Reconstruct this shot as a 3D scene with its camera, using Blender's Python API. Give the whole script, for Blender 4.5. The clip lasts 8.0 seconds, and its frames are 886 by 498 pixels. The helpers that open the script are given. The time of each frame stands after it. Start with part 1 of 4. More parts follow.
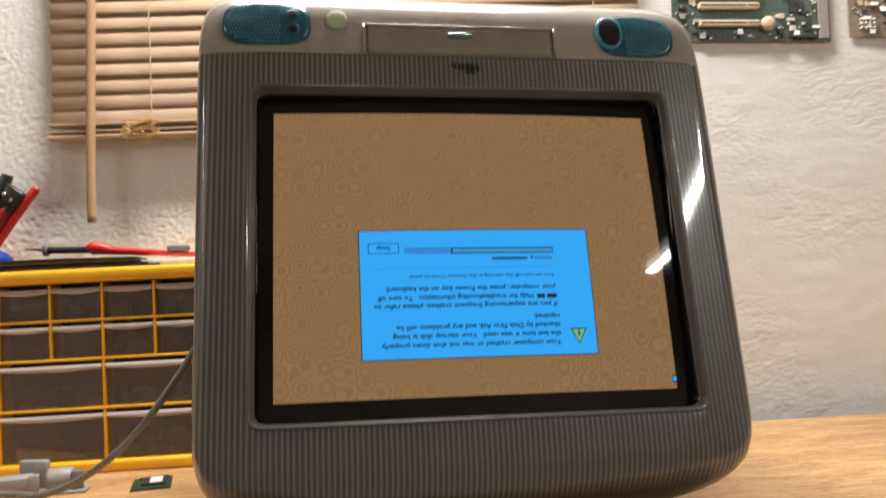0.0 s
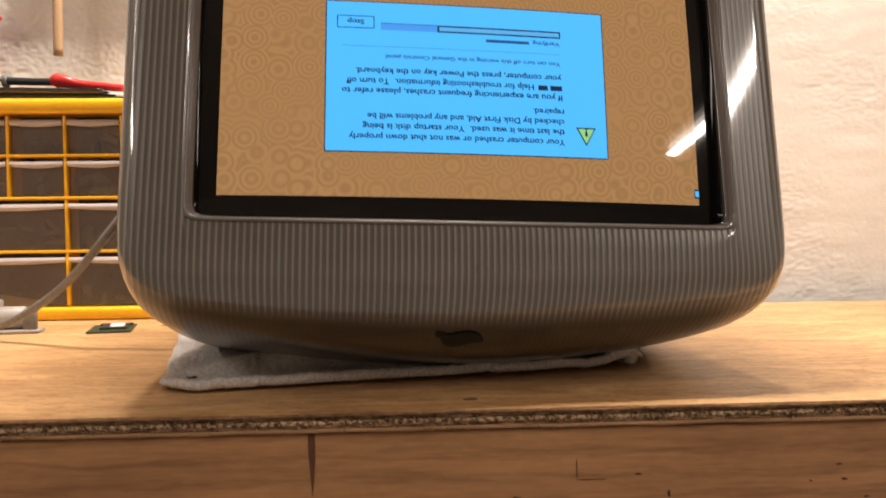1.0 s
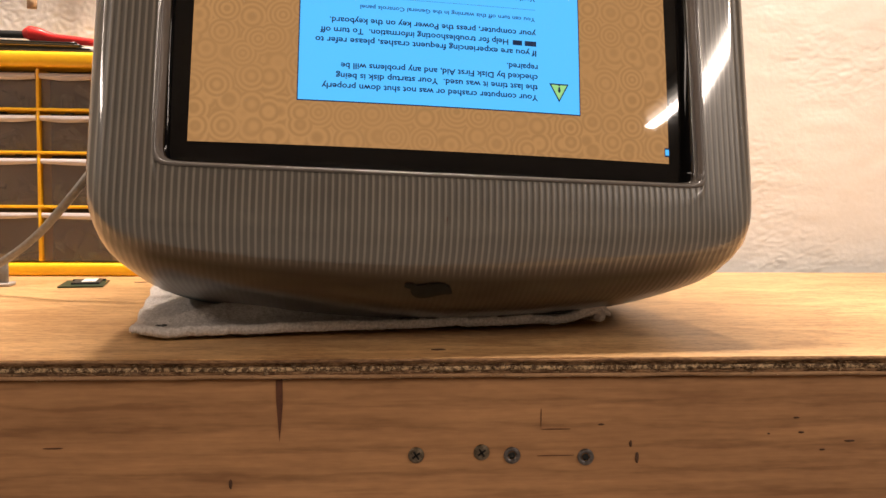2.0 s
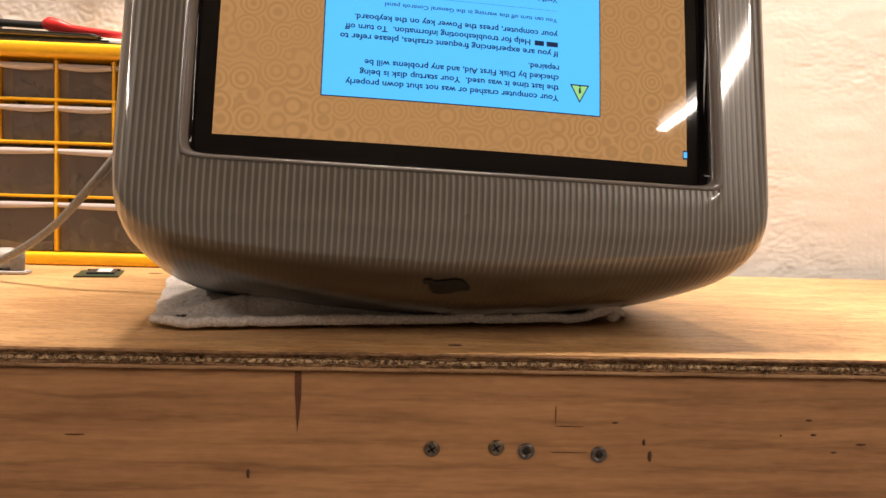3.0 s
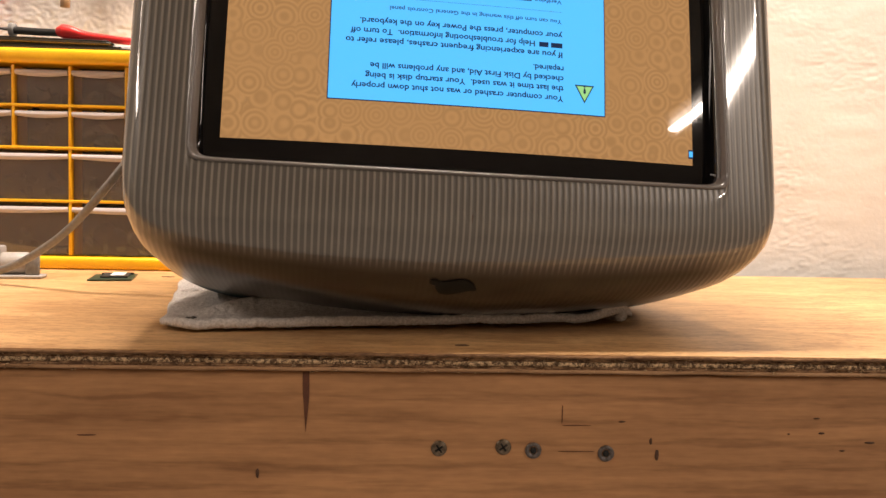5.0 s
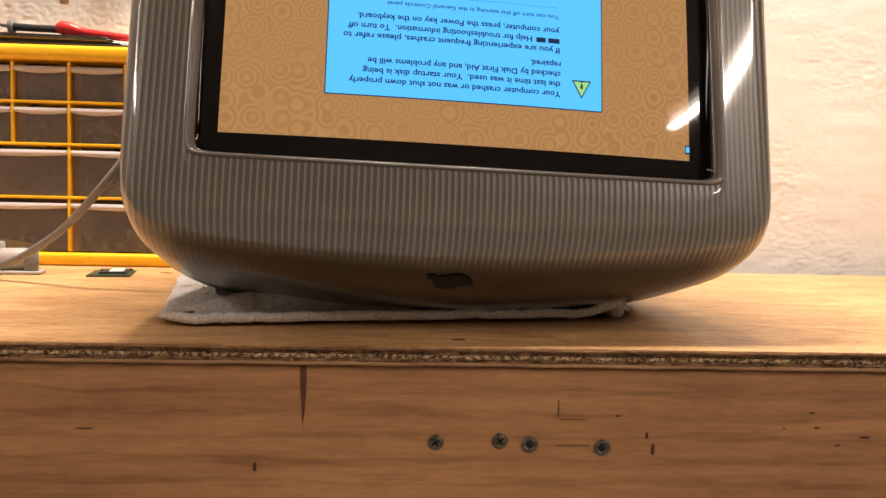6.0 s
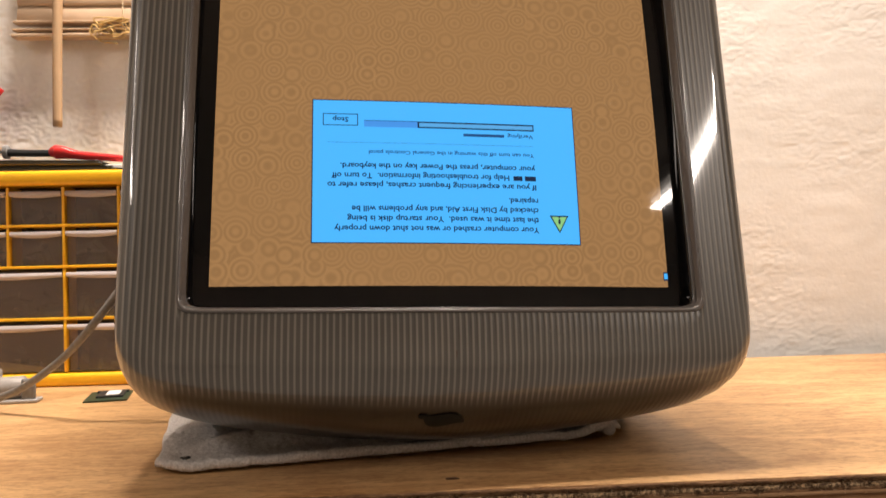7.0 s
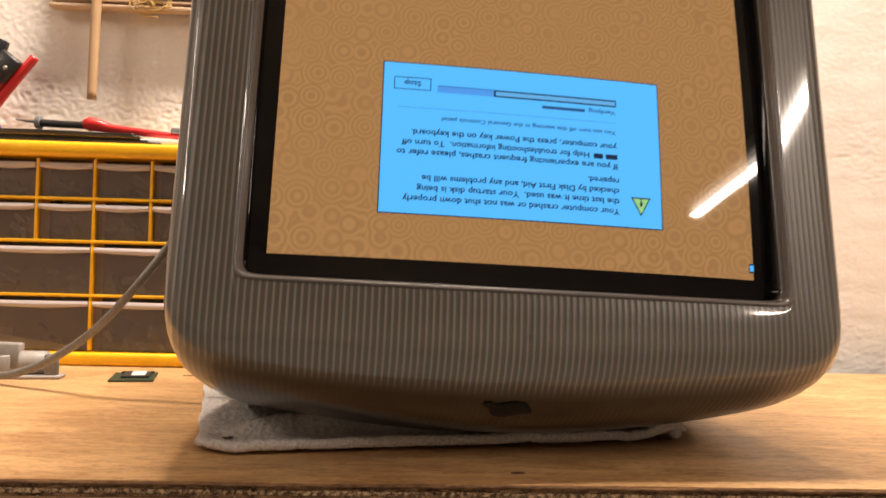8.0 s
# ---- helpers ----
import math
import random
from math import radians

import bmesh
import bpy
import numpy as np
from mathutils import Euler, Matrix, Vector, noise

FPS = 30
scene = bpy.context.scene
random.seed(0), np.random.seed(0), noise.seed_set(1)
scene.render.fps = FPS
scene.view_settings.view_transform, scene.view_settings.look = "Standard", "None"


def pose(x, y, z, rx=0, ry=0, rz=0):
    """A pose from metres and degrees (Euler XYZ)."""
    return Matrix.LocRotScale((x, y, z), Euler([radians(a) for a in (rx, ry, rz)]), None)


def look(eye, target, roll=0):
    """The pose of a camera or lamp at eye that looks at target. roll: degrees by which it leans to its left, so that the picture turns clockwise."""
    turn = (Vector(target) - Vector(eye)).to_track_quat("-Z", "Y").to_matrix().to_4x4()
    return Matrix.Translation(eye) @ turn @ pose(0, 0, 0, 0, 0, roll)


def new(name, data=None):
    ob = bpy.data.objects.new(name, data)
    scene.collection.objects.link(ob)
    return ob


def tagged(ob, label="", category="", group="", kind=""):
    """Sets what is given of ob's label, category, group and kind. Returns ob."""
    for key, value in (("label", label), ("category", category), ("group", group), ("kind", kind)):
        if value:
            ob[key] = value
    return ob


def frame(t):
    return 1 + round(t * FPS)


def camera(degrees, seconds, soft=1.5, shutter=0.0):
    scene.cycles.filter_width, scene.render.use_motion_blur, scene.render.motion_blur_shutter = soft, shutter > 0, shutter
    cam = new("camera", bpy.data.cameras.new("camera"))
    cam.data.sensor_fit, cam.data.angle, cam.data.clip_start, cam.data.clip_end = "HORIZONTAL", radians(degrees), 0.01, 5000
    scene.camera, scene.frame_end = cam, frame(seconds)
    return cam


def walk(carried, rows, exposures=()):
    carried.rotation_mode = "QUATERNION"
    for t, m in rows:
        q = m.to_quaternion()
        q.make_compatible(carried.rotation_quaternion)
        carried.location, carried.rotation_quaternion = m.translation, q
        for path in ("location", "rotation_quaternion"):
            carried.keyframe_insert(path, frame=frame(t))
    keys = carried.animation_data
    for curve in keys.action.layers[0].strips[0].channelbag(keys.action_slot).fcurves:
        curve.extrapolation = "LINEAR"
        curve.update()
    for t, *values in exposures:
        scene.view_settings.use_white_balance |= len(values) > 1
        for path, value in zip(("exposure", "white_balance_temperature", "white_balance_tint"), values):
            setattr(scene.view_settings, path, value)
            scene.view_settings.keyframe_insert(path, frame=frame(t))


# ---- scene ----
cam = camera(56.0, 8.0, shutter=0.35)
PATH = [
    (0, (0.036, 0.024, 1.069), (0.176, 2.015, 1.196), -3.0),
    (0.5, (0.041, 0.07, 1.019), (0.121, 2.068, 1.068), -1.6),
    (1, (0.058, 0.113, 0.993), (0.161, 2.109, 0.937), -0.7),
    (1.5, (0.065, 0.111, 0.983), (0.203, 2.104, 0.877), -0.2),
    (3, (0.055, 0.105, 0.979), (0.194, 2.097, 0.862), 1.7),
    (3.5, (0.053, 0.101, 0.98), (0.18, 2.094, 0.87), 1.8),
    (4, (0.054, 0.1, 0.979), (0.165, 2.095, 0.879), 1.5),
    (4.5, (0.057, 0.102, 0.979), (0.161, 2.096, 0.873), 1.2),
    (6, (0.061, 0.1, 0.976), (0.165, 2.094, 0.862), 1.3),
    (6.5, (0.057, 0.101, 0.986), (0.169, 2.096, 0.904), 0.6),
    (7, (0.066, 0.088, 1.021), (0.179, 2.084, 1.053), -1.4),
    (7.5, (0.052, 0.091, 1.018), (0.152, 2.086, 1.111), -0.4),
    (8, (0.032, 0.123, 1.002), (0.129, 2.12, 1.062), 1.4),
]
EXPOSURES = [(0, -0.38, 5600, 6), (0.5, -0.12, 5950, 8), (1, 0.14, 6250, 12), (1.5, 0.20, 6500, 14), (3, 0.30, 6500, 14), (6, 0.30, 6500, 14), (6.5, 0.31, 6500, 14), (7, 0.0, 6200, 12), (7.5, -0.10, 6000, 9), (8, 0.10, 6600, 14)]
walk(cam, [(t, look(eye, target, roll)) for t, eye, target, roll in PATH], EXPOSURES)


# ---- world, lamps and exposure ----
world = bpy.data.worlds.new("room_air")
scene.world = world
world.use_nodes = True
world.node_tree.nodes["Background"].inputs["Color"].default_value = (1.0, 0.8, 0.6, 1)
world.node_tree.nodes["Background"].inputs["Strength"].default_value = 0.02

WARM = (1.0, 0.855, 0.71)


def area_lamp(name, m, sx, sy, watts, colour=WARM):
    data = bpy.data.lights.new(name, "AREA")
    data.shape, data.size, data.size_y = "RECTANGLE", sx, sy
    data.energy, data.color = watts, colour
    ob = new(name, data)
    ob.matrix_world = m
    return tagged(ob, "warm white tube light under the ceiling", "lamp")


LAMP_A = (0.08, 0.86, 2.27)
LAMP_B = (1.90, -1.00, 2.27)
LAMP_C = (-1.70, -0.60, 2.27)
area_lamp("tube_light", pose(*LAMP_A), 0.62, 0.10, 43)
area_lamp("tube_light", pose(*LAMP_B, 0, 0, 90), 1.20, 0.06, 36)
area_lamp("tube_light", pose(*LAMP_C, 0, 0, 90), 1.2, 0.12, 16.5)


# ---- materials ----
def nodes_of(name):
    m = bpy.data.materials.new(name)
    m.use_nodes = True
    return m, m.node_tree.nodes, m.node_tree.links, m.node_tree.nodes["Principled BSDF"]


def rgba(c):
    return (c[0], c[1], c[2], 1.0)


def mat(name, c1, c2=None, scale=60.0, stretch=(1, 1, 1), rough=0.5, metal=0.0, bump=0.0, fine=6.0, coat=0.0, spec=0.5, vary=0.0, contrast=(0.35, 0.65)):
    """A surface whose colour wanders between c1 and c2 at two scales, with matching relief."""
    m, n, l, p = nodes_of(name)
    c2 = c2 or tuple(0.8 * x for x in c1)
    tc = n.new("ShaderNodeTexCoord")
    mp = n.new("ShaderNodeMapping")
    mp.inputs["Scale"].default_value = stretch
    l.new(tc.outputs["Object"], mp.inputs["Vector"])
    big = n.new("ShaderNodeTexNoise")
    big.inputs["Scale"].default_value, big.inputs["Detail"].default_value = scale, 6
    small = n.new("ShaderNodeTexNoise")
    small.inputs["Scale"].default_value, small.inputs["Detail"].default_value = scale * fine, 4
    for t in (big, small):
        l.new(mp.outputs["Vector"], t.inputs["Vector"])
    add = n.new("ShaderNodeMath")
    add.operation = "MULTIPLY_ADD"
    l.new(small.outputs["Fac"], add.inputs[0])
    add.inputs[1].default_value = 0.4
    sc = n.new("ShaderNodeMath")
    sc.operation = "MULTIPLY"
    l.new(big.outputs["Fac"], sc.inputs[0])
    sc.inputs[1].default_value = 0.6
    l.new(sc.outputs[0], add.inputs[2])
    ramp = n.new("ShaderNodeValToRGB")
    ramp.color_ramp.elements[0].position, ramp.color_ramp.elements[1].position = contrast
    ramp.color_ramp.elements[0].color, ramp.color_ramp.elements[1].color = rgba(c2), rgba(c1)
    l.new(add.outputs[0], ramp.inputs["Fac"])
    out = ramp.outputs["Color"]
    if vary:
        info = n.new("ShaderNodeObjectInfo")
        hsv = n.new("ShaderNodeHueSaturation")
        mr = n.new("ShaderNodeMapRange")
        mr.inputs["To Min"].default_value, mr.inputs["To Max"].default_value = 1 - vary, 1 + vary
        l.new(info.outputs["Random"], mr.inputs["Value"])
        l.new(mr.outputs["Result"], hsv.inputs["Value"])
        l.new(out, hsv.inputs["Color"])
        out = hsv.outputs["Color"]
    l.new(out, p.inputs["Base Color"])
    p.inputs["Roughness"].default_value, p.inputs["Metallic"].default_value = rough, metal
    p.inputs["Specular IOR Level"].default_value, p.inputs["Coat Weight"].default_value = spec, coat
    p.inputs["Coat Roughness"].default_value = 0.08
    if bump:
        b = n.new("ShaderNodeBump")
        b.inputs["Strength"].default_value, b.inputs["Distance"].default_value = 1.0, bump
        l.new(add.outputs[0], b.inputs["Height"])
        l.new(b.outputs["Normal"], p.inputs["Normal"])
    return m


def wood(name, light, dark, rings=9.0, along="x", rough=0.55, bump=0.0003, contrast=0.5, lines=0.0, face="z", pull=1.0):
    """Long grain: slow bent bands, growth lines, and short fibres on top."""
    m, n, l, p = nodes_of(name)
    tc = n.new("ShaderNodeTexCoord")

    def noise_at(scale_xyz, scale, detail, distortion=0.0):
        mp = n.new("ShaderNodeMapping")
        mp.inputs["Scale"].default_value = scale_xyz
        l.new(tc.outputs["Object"], mp.inputs["Vector"])
        t = n.new("ShaderNodeTexNoise")
        t.inputs["Scale"].default_value, t.inputs["Detail"].default_value, t.inputs["Distortion"].default_value = scale, detail, distortion
        l.new(mp.outputs["Vector"], t.inputs["Vector"])
        return t.outputs["Fac"]

    def weigh(x, k, more=None):
        w = n.new("ShaderNodeMath")
        w.operation = "MULTIPLY_ADD"
        l.new(x, w.inputs[0])
        w.inputs[1].default_value, w.inputs[2].default_value = k, 0.0
        if more is not None:
            l.new(more, w.inputs[2])
        return w.outputs[0]

    long_x = along == "x"
    a = noise_at((1.6 * pull, 16, 16) if long_x else (16, 16, 1.6), rings * 0.45, 4, 0.7)
    fib = noise_at((30 * pull, 560, 560) if long_x else (560, 560, 30), 1.0, 6)
    fleck = noise_at((90 * pull, 340, 340) if long_x else (340, 340, 90), 1.0, 3)
    blot = noise_at((1, 1, 1), 9.0, 4)
    total = weigh(a, 0.42, weigh(fib, 0.26, weigh(fleck, 0.17, weigh(blot, 0.15))))
    if lines:
        mp = n.new("ShaderNodeMapping")
        mp.inputs["Scale"].default_value = (0.10 * pull, 1, 1)
        mp.inputs["Location"].default_value = (0, 0.0062, 0)
        l.new(tc.outputs["Object"], mp.inputs["Vector"])
        wv = n.new("ShaderNodeTexWave")
        wv.bands_direction = "Y" if face == "z" else "Z"
        wv.inputs["Scale"].default_value, wv.inputs["Distortion"].default_value = 26.0, (9.0 if face == "z" else 4.0)
        wv.inputs["Detail"].default_value, wv.inputs["Detail Scale"].default_value = 3.0, 9.0
        l.new(mp.outputs["Vector"], wv.inputs["Vector"])
        pw = n.new("ShaderNodeMath")
        pw.operation = "POWER"
        l.new(wv.outputs["Fac"], pw.inputs[0])
        pw.inputs[1].default_value = 4.0
        total = weigh(pw.outputs[0], -lines, total)
    ramp = n.new("ShaderNodeValToRGB")
    ramp.color_ramp.elements[0].position, ramp.color_ramp.elements[1].position = 0.5 - 0.26 * contrast - 0.4 * lines, 0.5 + 0.26 * contrast
    ramp.color_ramp.elements[0].color, ramp.color_ramp.elements[1].color = rgba(dark), rgba(light)
    l.new(total, ramp.inputs["Fac"])
    l.new(ramp.outputs["Color"], p.inputs["Base Color"])
    p.inputs["Roughness"].default_value = rough
    b = n.new("ShaderNodeBump")
    b.inputs["Strength"].default_value, b.inputs["Distance"].default_value = 0.8, bump
    l.new(total, b.inputs["Height"])
    l.new(b.outputs["Normal"], p.inputs["Normal"])
    return m


def pinstripe(name, light, dark, pitch, rough):
    """Clear plastic over fine ribs that run along the case's height, the crown's shade mixed in."""
    m, n, l, p = nodes_of(name)
    tc = n.new("ShaderNodeTexCoord")
    sep = n.new("ShaderNodeSeparateXYZ")
    l.new(tc.outputs["Object"], sep.inputs[0])
    k = n.new("ShaderNodeMath")
    k.operation = "MULTIPLY"
    l.new(sep.outputs["X"], k.inputs[0])
    k.inputs[1].default_value = 2 * math.pi / pitch
    s = n.new("ShaderNodeMath")
    s.operation = "SINE"
    l.new(k.outputs[0], s.inputs[0])
    mr = n.new("ShaderNodeMapRange")
    mr.inputs["From Min"].default_value, mr.inputs["From Max"].default_value = 0.0, 0.95
    l.new(s.outputs[0], mr.inputs["Value"])
    no = n.new("ShaderNodeTexNoise")
    no.inputs["Scale"].default_value, no.inputs["Detail"].default_value = 28, 5
    l.new(tc.outputs["Object"], no.inputs["Vector"])
    fade = n.new("ShaderNodeMapRange")
    fade.inputs["From Min"].default_value, fade.inputs["From Max"].default_value = 0.011, 0.017
    fade.inputs["To Min"].default_value, fade.inputs["To Max"].default_value = 1.0, 0.05
    l.new(sep.outputs["Y"], fade.inputs["Value"])
    rib = n.new("ShaderNodeMath")
    rib.operation = "MULTIPLY"
    l.new(mr.outputs["Result"], rib.inputs[0])
    l.new(fade.outputs["Result"], rib.inputs[1])
    mix = n.new("ShaderNodeMix")
    mix.data_type = "RGBA"
    l.new(rib.outputs[0], mix.inputs[0])
    mix.inputs[6].default_value, mix.inputs[7].default_value = rgba(dark), rgba(light)
    # shade under the crown put into the colour: near black further back
    crown_shade = n.new("ShaderNodeMix")
    crown_shade.data_type = "RGBA"
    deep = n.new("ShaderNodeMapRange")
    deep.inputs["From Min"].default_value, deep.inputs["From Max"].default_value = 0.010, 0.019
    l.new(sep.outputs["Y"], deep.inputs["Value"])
    l.new(deep.outputs["Result"], crown_shade.inputs[0])
    crown_shade.inputs[7].default_value = (0.014, 0.013, 0.012, 1)
    hsv = n.new("ShaderNodeHueSaturation")
    mv = n.new("ShaderNodeMapRange")
    mv.inputs["To Min"].default_value, mv.inputs["To Max"].default_value = 0.86, 1.14
    l.new(no.outputs["Fac"], mv.inputs["Value"])
    l.new(mv.outputs["Result"], hsv.inputs["Value"])
    l.new(mix.outputs[2], crown_shade.inputs[6])
    l.new(crown_shade.outputs[2], hsv.inputs["Color"])
    l.new(hsv.outputs["Color"], p.inputs["Base Color"])
    b = n.new("ShaderNodeBump")
    b.inputs["Strength"].default_value, b.inputs["Distance"].default_value = 0.22, 0.0003
    l.new(s.outputs[0], b.inputs["Height"])
    l.new(b.outputs["Normal"], p.inputs["Normal"])
    gloss = n.new("ShaderNodeMapRange")
    gloss.inputs["From Min"].default_value, gloss.inputs["From Max"].default_value = 0.011, 0.018
    gloss.inputs["To Min"].default_value, gloss.inputs["To Max"].default_value = rough, 0.28
    l.new(sep.outputs["Y"], gloss.inputs["Value"])
    l.new(gloss.outputs["Result"], p.inputs["Roughness"])
    p.inputs["Coat Weight"].default_value, p.inputs["Coat Roughness"].default_value = 1.0, 0.06
    p.inputs["Coat IOR"].default_value = 1.6
    haze = n.new("ShaderNodeMapRange")
    haze.inputs["From Min"].default_value, haze.inputs["From Max"].default_value = 0.011, 0.020
    haze.inputs["To Min"].default_value, haze.inputs["To Max"].default_value = 0.06, 0.24
    l.new(sep.outputs["Y"], haze.inputs["Value"])
    l.new(haze.outputs["Result"], p.inputs["Coat Roughness"])
    return m


def glow(name, colour, strength, rings=False):
    """A lit part of the picture tube's image, behind glossy glass."""
    m, n, l, p = nodes_of(name)
    p.inputs["Base Color"].default_value = (0.02, 0.02, 0.02, 1)
    p.inputs["Roughness"].default_value = 0.03
    p.inputs["Emission Color"].default_value = rgba(colour)
    p.inputs["Emission Strength"].default_value = strength
    if rings:
        tc = n.new("ShaderNodeTexCoord")
        v = n.new("ShaderNodeTexVoronoi")
        v.inputs["Scale"].default_value, v.inputs["Randomness"].default_value = 74, 0.62
        l.new(tc.outputs["Object"], v.inputs["Vector"])
        k = n.new("ShaderNodeMath")
        k.operation = "MULTIPLY"
        l.new(v.outputs["Distance"], k.inputs[0])
        k.inputs[1].default_value = 34
        s = n.new("ShaderNodeMath")
        s.operation = "SINE"
        l.new(k.outputs[0], s.inputs[0])
        no = n.new("ShaderNodeTexNoise")
        no.inputs["Scale"].default_value = 30
        l.new(tc.outputs["Object"], no.inputs["Vector"])
        mu = n.new("ShaderNodeMath")
        mu.operation = "MULTIPLY"
        l.new(s.outputs[0], mu.inputs[0])
        l.new(no.outputs["Fac"], mu.inputs[1])
        mr = n.new("ShaderNodeMapRange")
        mr.inputs["From Min"].default_value, mr.inputs["From Max"].default_value = -0.6, 0.6
        mr.inputs["To Min"].default_value, mr.inputs["To Max"].default_value = strength * 0.87, strength * 1.10
        l.new(mu.outputs[0], mr.inputs["Value"])
        l.new(mr.outputs["Result"], p.inputs["Emission Strength"])
    return m


def clear_plastic(name, colour, through_it):
    """Scuffed see-through plastic."""
    m, n, l, p = nodes_of(name)
    no = n.new("ShaderNodeTexNoise")
    no.inputs["Scale"].default_value, no.inputs["Detail"].default_value = 40, 5
    tc = n.new("ShaderNodeTexCoord")
    l.new(tc.outputs["Object"], no.inputs["Vector"])
    mr = n.new("ShaderNodeMapRange")
    mr.inputs["To Min"].default_value, mr.inputs["To Max"].default_value = through_it - 0.04, through_it + 0.04
    l.new(no.outputs["Fac"], mr.inputs["Value"])
    p.inputs["Base Color"].default_value = rgba(colour)
    p.inputs["Roughness"].default_value = 0.3
    tr = n.new("ShaderNodeBsdfTransparent")
    mx = n.new("ShaderNodeMixShader")
    l.new(mr.outputs["Result"], mx.inputs[0])
    l.new(p.outputs[0], mx.inputs[1])
    l.new(tr.outputs[0], mx.inputs[2])
    l.new(mx.outputs[0], n["Material Output"].inputs["Surface"])
    return m


PLASTER = mat("rough_white_plaster", (0.84, 0.81, 0.77), (0.77, 0.735, 0.68), 9, rough=0.85, bump=0.0005, fine=22, contrast=(0.25, 0.6))
PAINT = mat("room_paint", (0.50, 0.46, 0.40), (0.43, 0.39, 0.34), 3, rough=0.8, bump=0.0004)
CONCRETE = mat("floor_concrete", (0.33, 0.31, 0.28), (0.22, 0.2, 0.18), 4, rough=0.8, bump=0.001)
BENCH = wood("bench_plywood_face", (0.68, 0.425, 0.195), (0.36, 0.188, 0.075), 7, rough=0.42, contrast=0.34, lines=0.11, face="z", pull=3.2)
BEAM = wood("bench_pine_beam", (0.46, 0.240, 0.105), (0.23, 0.108, 0.043), 7, rough=0.5, contrast=0.50, lines=0.09, face="y", pull=1.1)
PLY_A = mat("ply_end_grain_dark", (0.46, 0.28, 0.15), (0.10, 0.05, 0.026), 330, (0.5, 1, 2), 0.9, bump=0.0016, fine=5, contrast=(0.42, 0.6))
PLY_B = mat("ply_end_grain_pale", (0.74, 0.53, 0.31), (0.11, 0.06, 0.03), 480, (1, 1, 1), 0.9, bump=0.0016, fine=4, contrast=(0.46, 0.56))
PLY_TOP = mat("ply_torn_face_edge", (0.30, 0.165, 0.075), (0.10, 0.048, 0.022), 260, (0.3, 1, 1), 0.85, bump=0.0010, fine=4)
PLY_C = wood("ply_long_grain", (0.50, 0.30, 0.16), (0.22, 0.115, 0.05), 22, rough=0.8, bump=0.0008)
DARK_WOOD = mat("dark_knot_wood", (0.10, 0.045, 0.021), (0.05, 0.022, 0.012), 300, rough=0.8)
SCAR_WOOD = mat("red_brown_scar", (0.13, 0.045, 0.02), (0.07, 0.025, 0.012), 200, rough=0.8)
STEEL = mat("dull_steel", (0.24, 0.20, 0.155), (0.09, 0.07, 0.05), 500, rough=0.35, metal=1.0)
STEEL_DARK = mat("dark_steel", (0.20, 0.18, 0.175), (0.09, 0.08, 0.08), 500, rough=0.32, metal=0.8)
HOLE = mat("black_recess", (0.008, 0.008, 0.008), (0.004, 0.004, 0.004), 200, rough=0.9)

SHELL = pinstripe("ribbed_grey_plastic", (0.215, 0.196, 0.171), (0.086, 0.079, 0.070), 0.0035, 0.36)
RIM = mat("smooth_grey_plastic", (0.135, 0.122, 0.112), (0.11, 0.098, 0.092), 60, rough=0.30, coat=0.25)
TEAL_DARK = mat("deep_teal_plastic", (0.010, 0.036, 0.05), (0.006, 0.024, 0.034), 30, rough=0.4, spec=0.06)
TEAL = mat("teal_plastic", (0.014, 0.115, 0.155), (0.009, 0.07, 0.10), 90, rough=0.22, coat=0.5)
TEAL_PALE = mat("pale_teal_dots", (0.10, 0.34, 0.40), (0.05, 0.22, 0.28), 90, rough=0.2, coat=0.5)
MILKY = mat("milky_plastic", (0.40, 0.355, 0.305), (0.32, 0.28, 0.24), 22, rough=0.22, coat=0.5)
MILKY_DOOR = mat("milky_plastic_door", (0.31, 0.27, 0.23), (0.26, 0.225, 0.19), 30, rough=0.25, coat=0.5)
BUTTON = mat("pale_green_plastic", (0.50, 0.58, 0.36), (0.44, 0.5, 0.3), 120, rough=0.3)
CHROME = mat("chrome_teal", (0.45, 0.6, 0.62), (0.3, 0.42, 0.45), 300, rough=0.12, metal=1.0)
LOGO = mat("dark_badge", (0.02, 0.022, 0.02), (0.012, 0.013, 0.012), 200, rough=0.5, spec=0.2)
MASK = mat("black_tube_border", (0.006, 0.006, 0.007), (0.004, 0.004, 0.005), 40, rough=0.035)
TAN = glow("tan_desktop", (0.56, 0.285, 0.10), 0.62, rings=True)
CYAN = glow("blue_window", (0.075, 0.475, 1.0), 1.02)
CYAN_TRACK = glow("blue_bar_track", (0.07, 0.33, 0.84), 0.9)
CYAN_PALE = glow("pale_blue_bar", (0.13, 0.50, 0.92), 0.8)
INK = glow("dark_screen_ink", (0.004, 0.03, 0.10), 0.5)
INK_SOFT = glow("soft_screen_ink", (0.02, 0.12, 0.34), 0.6)
LIME = glow("lime_sign", (0.36, 0.74, 0.26), 0.8)

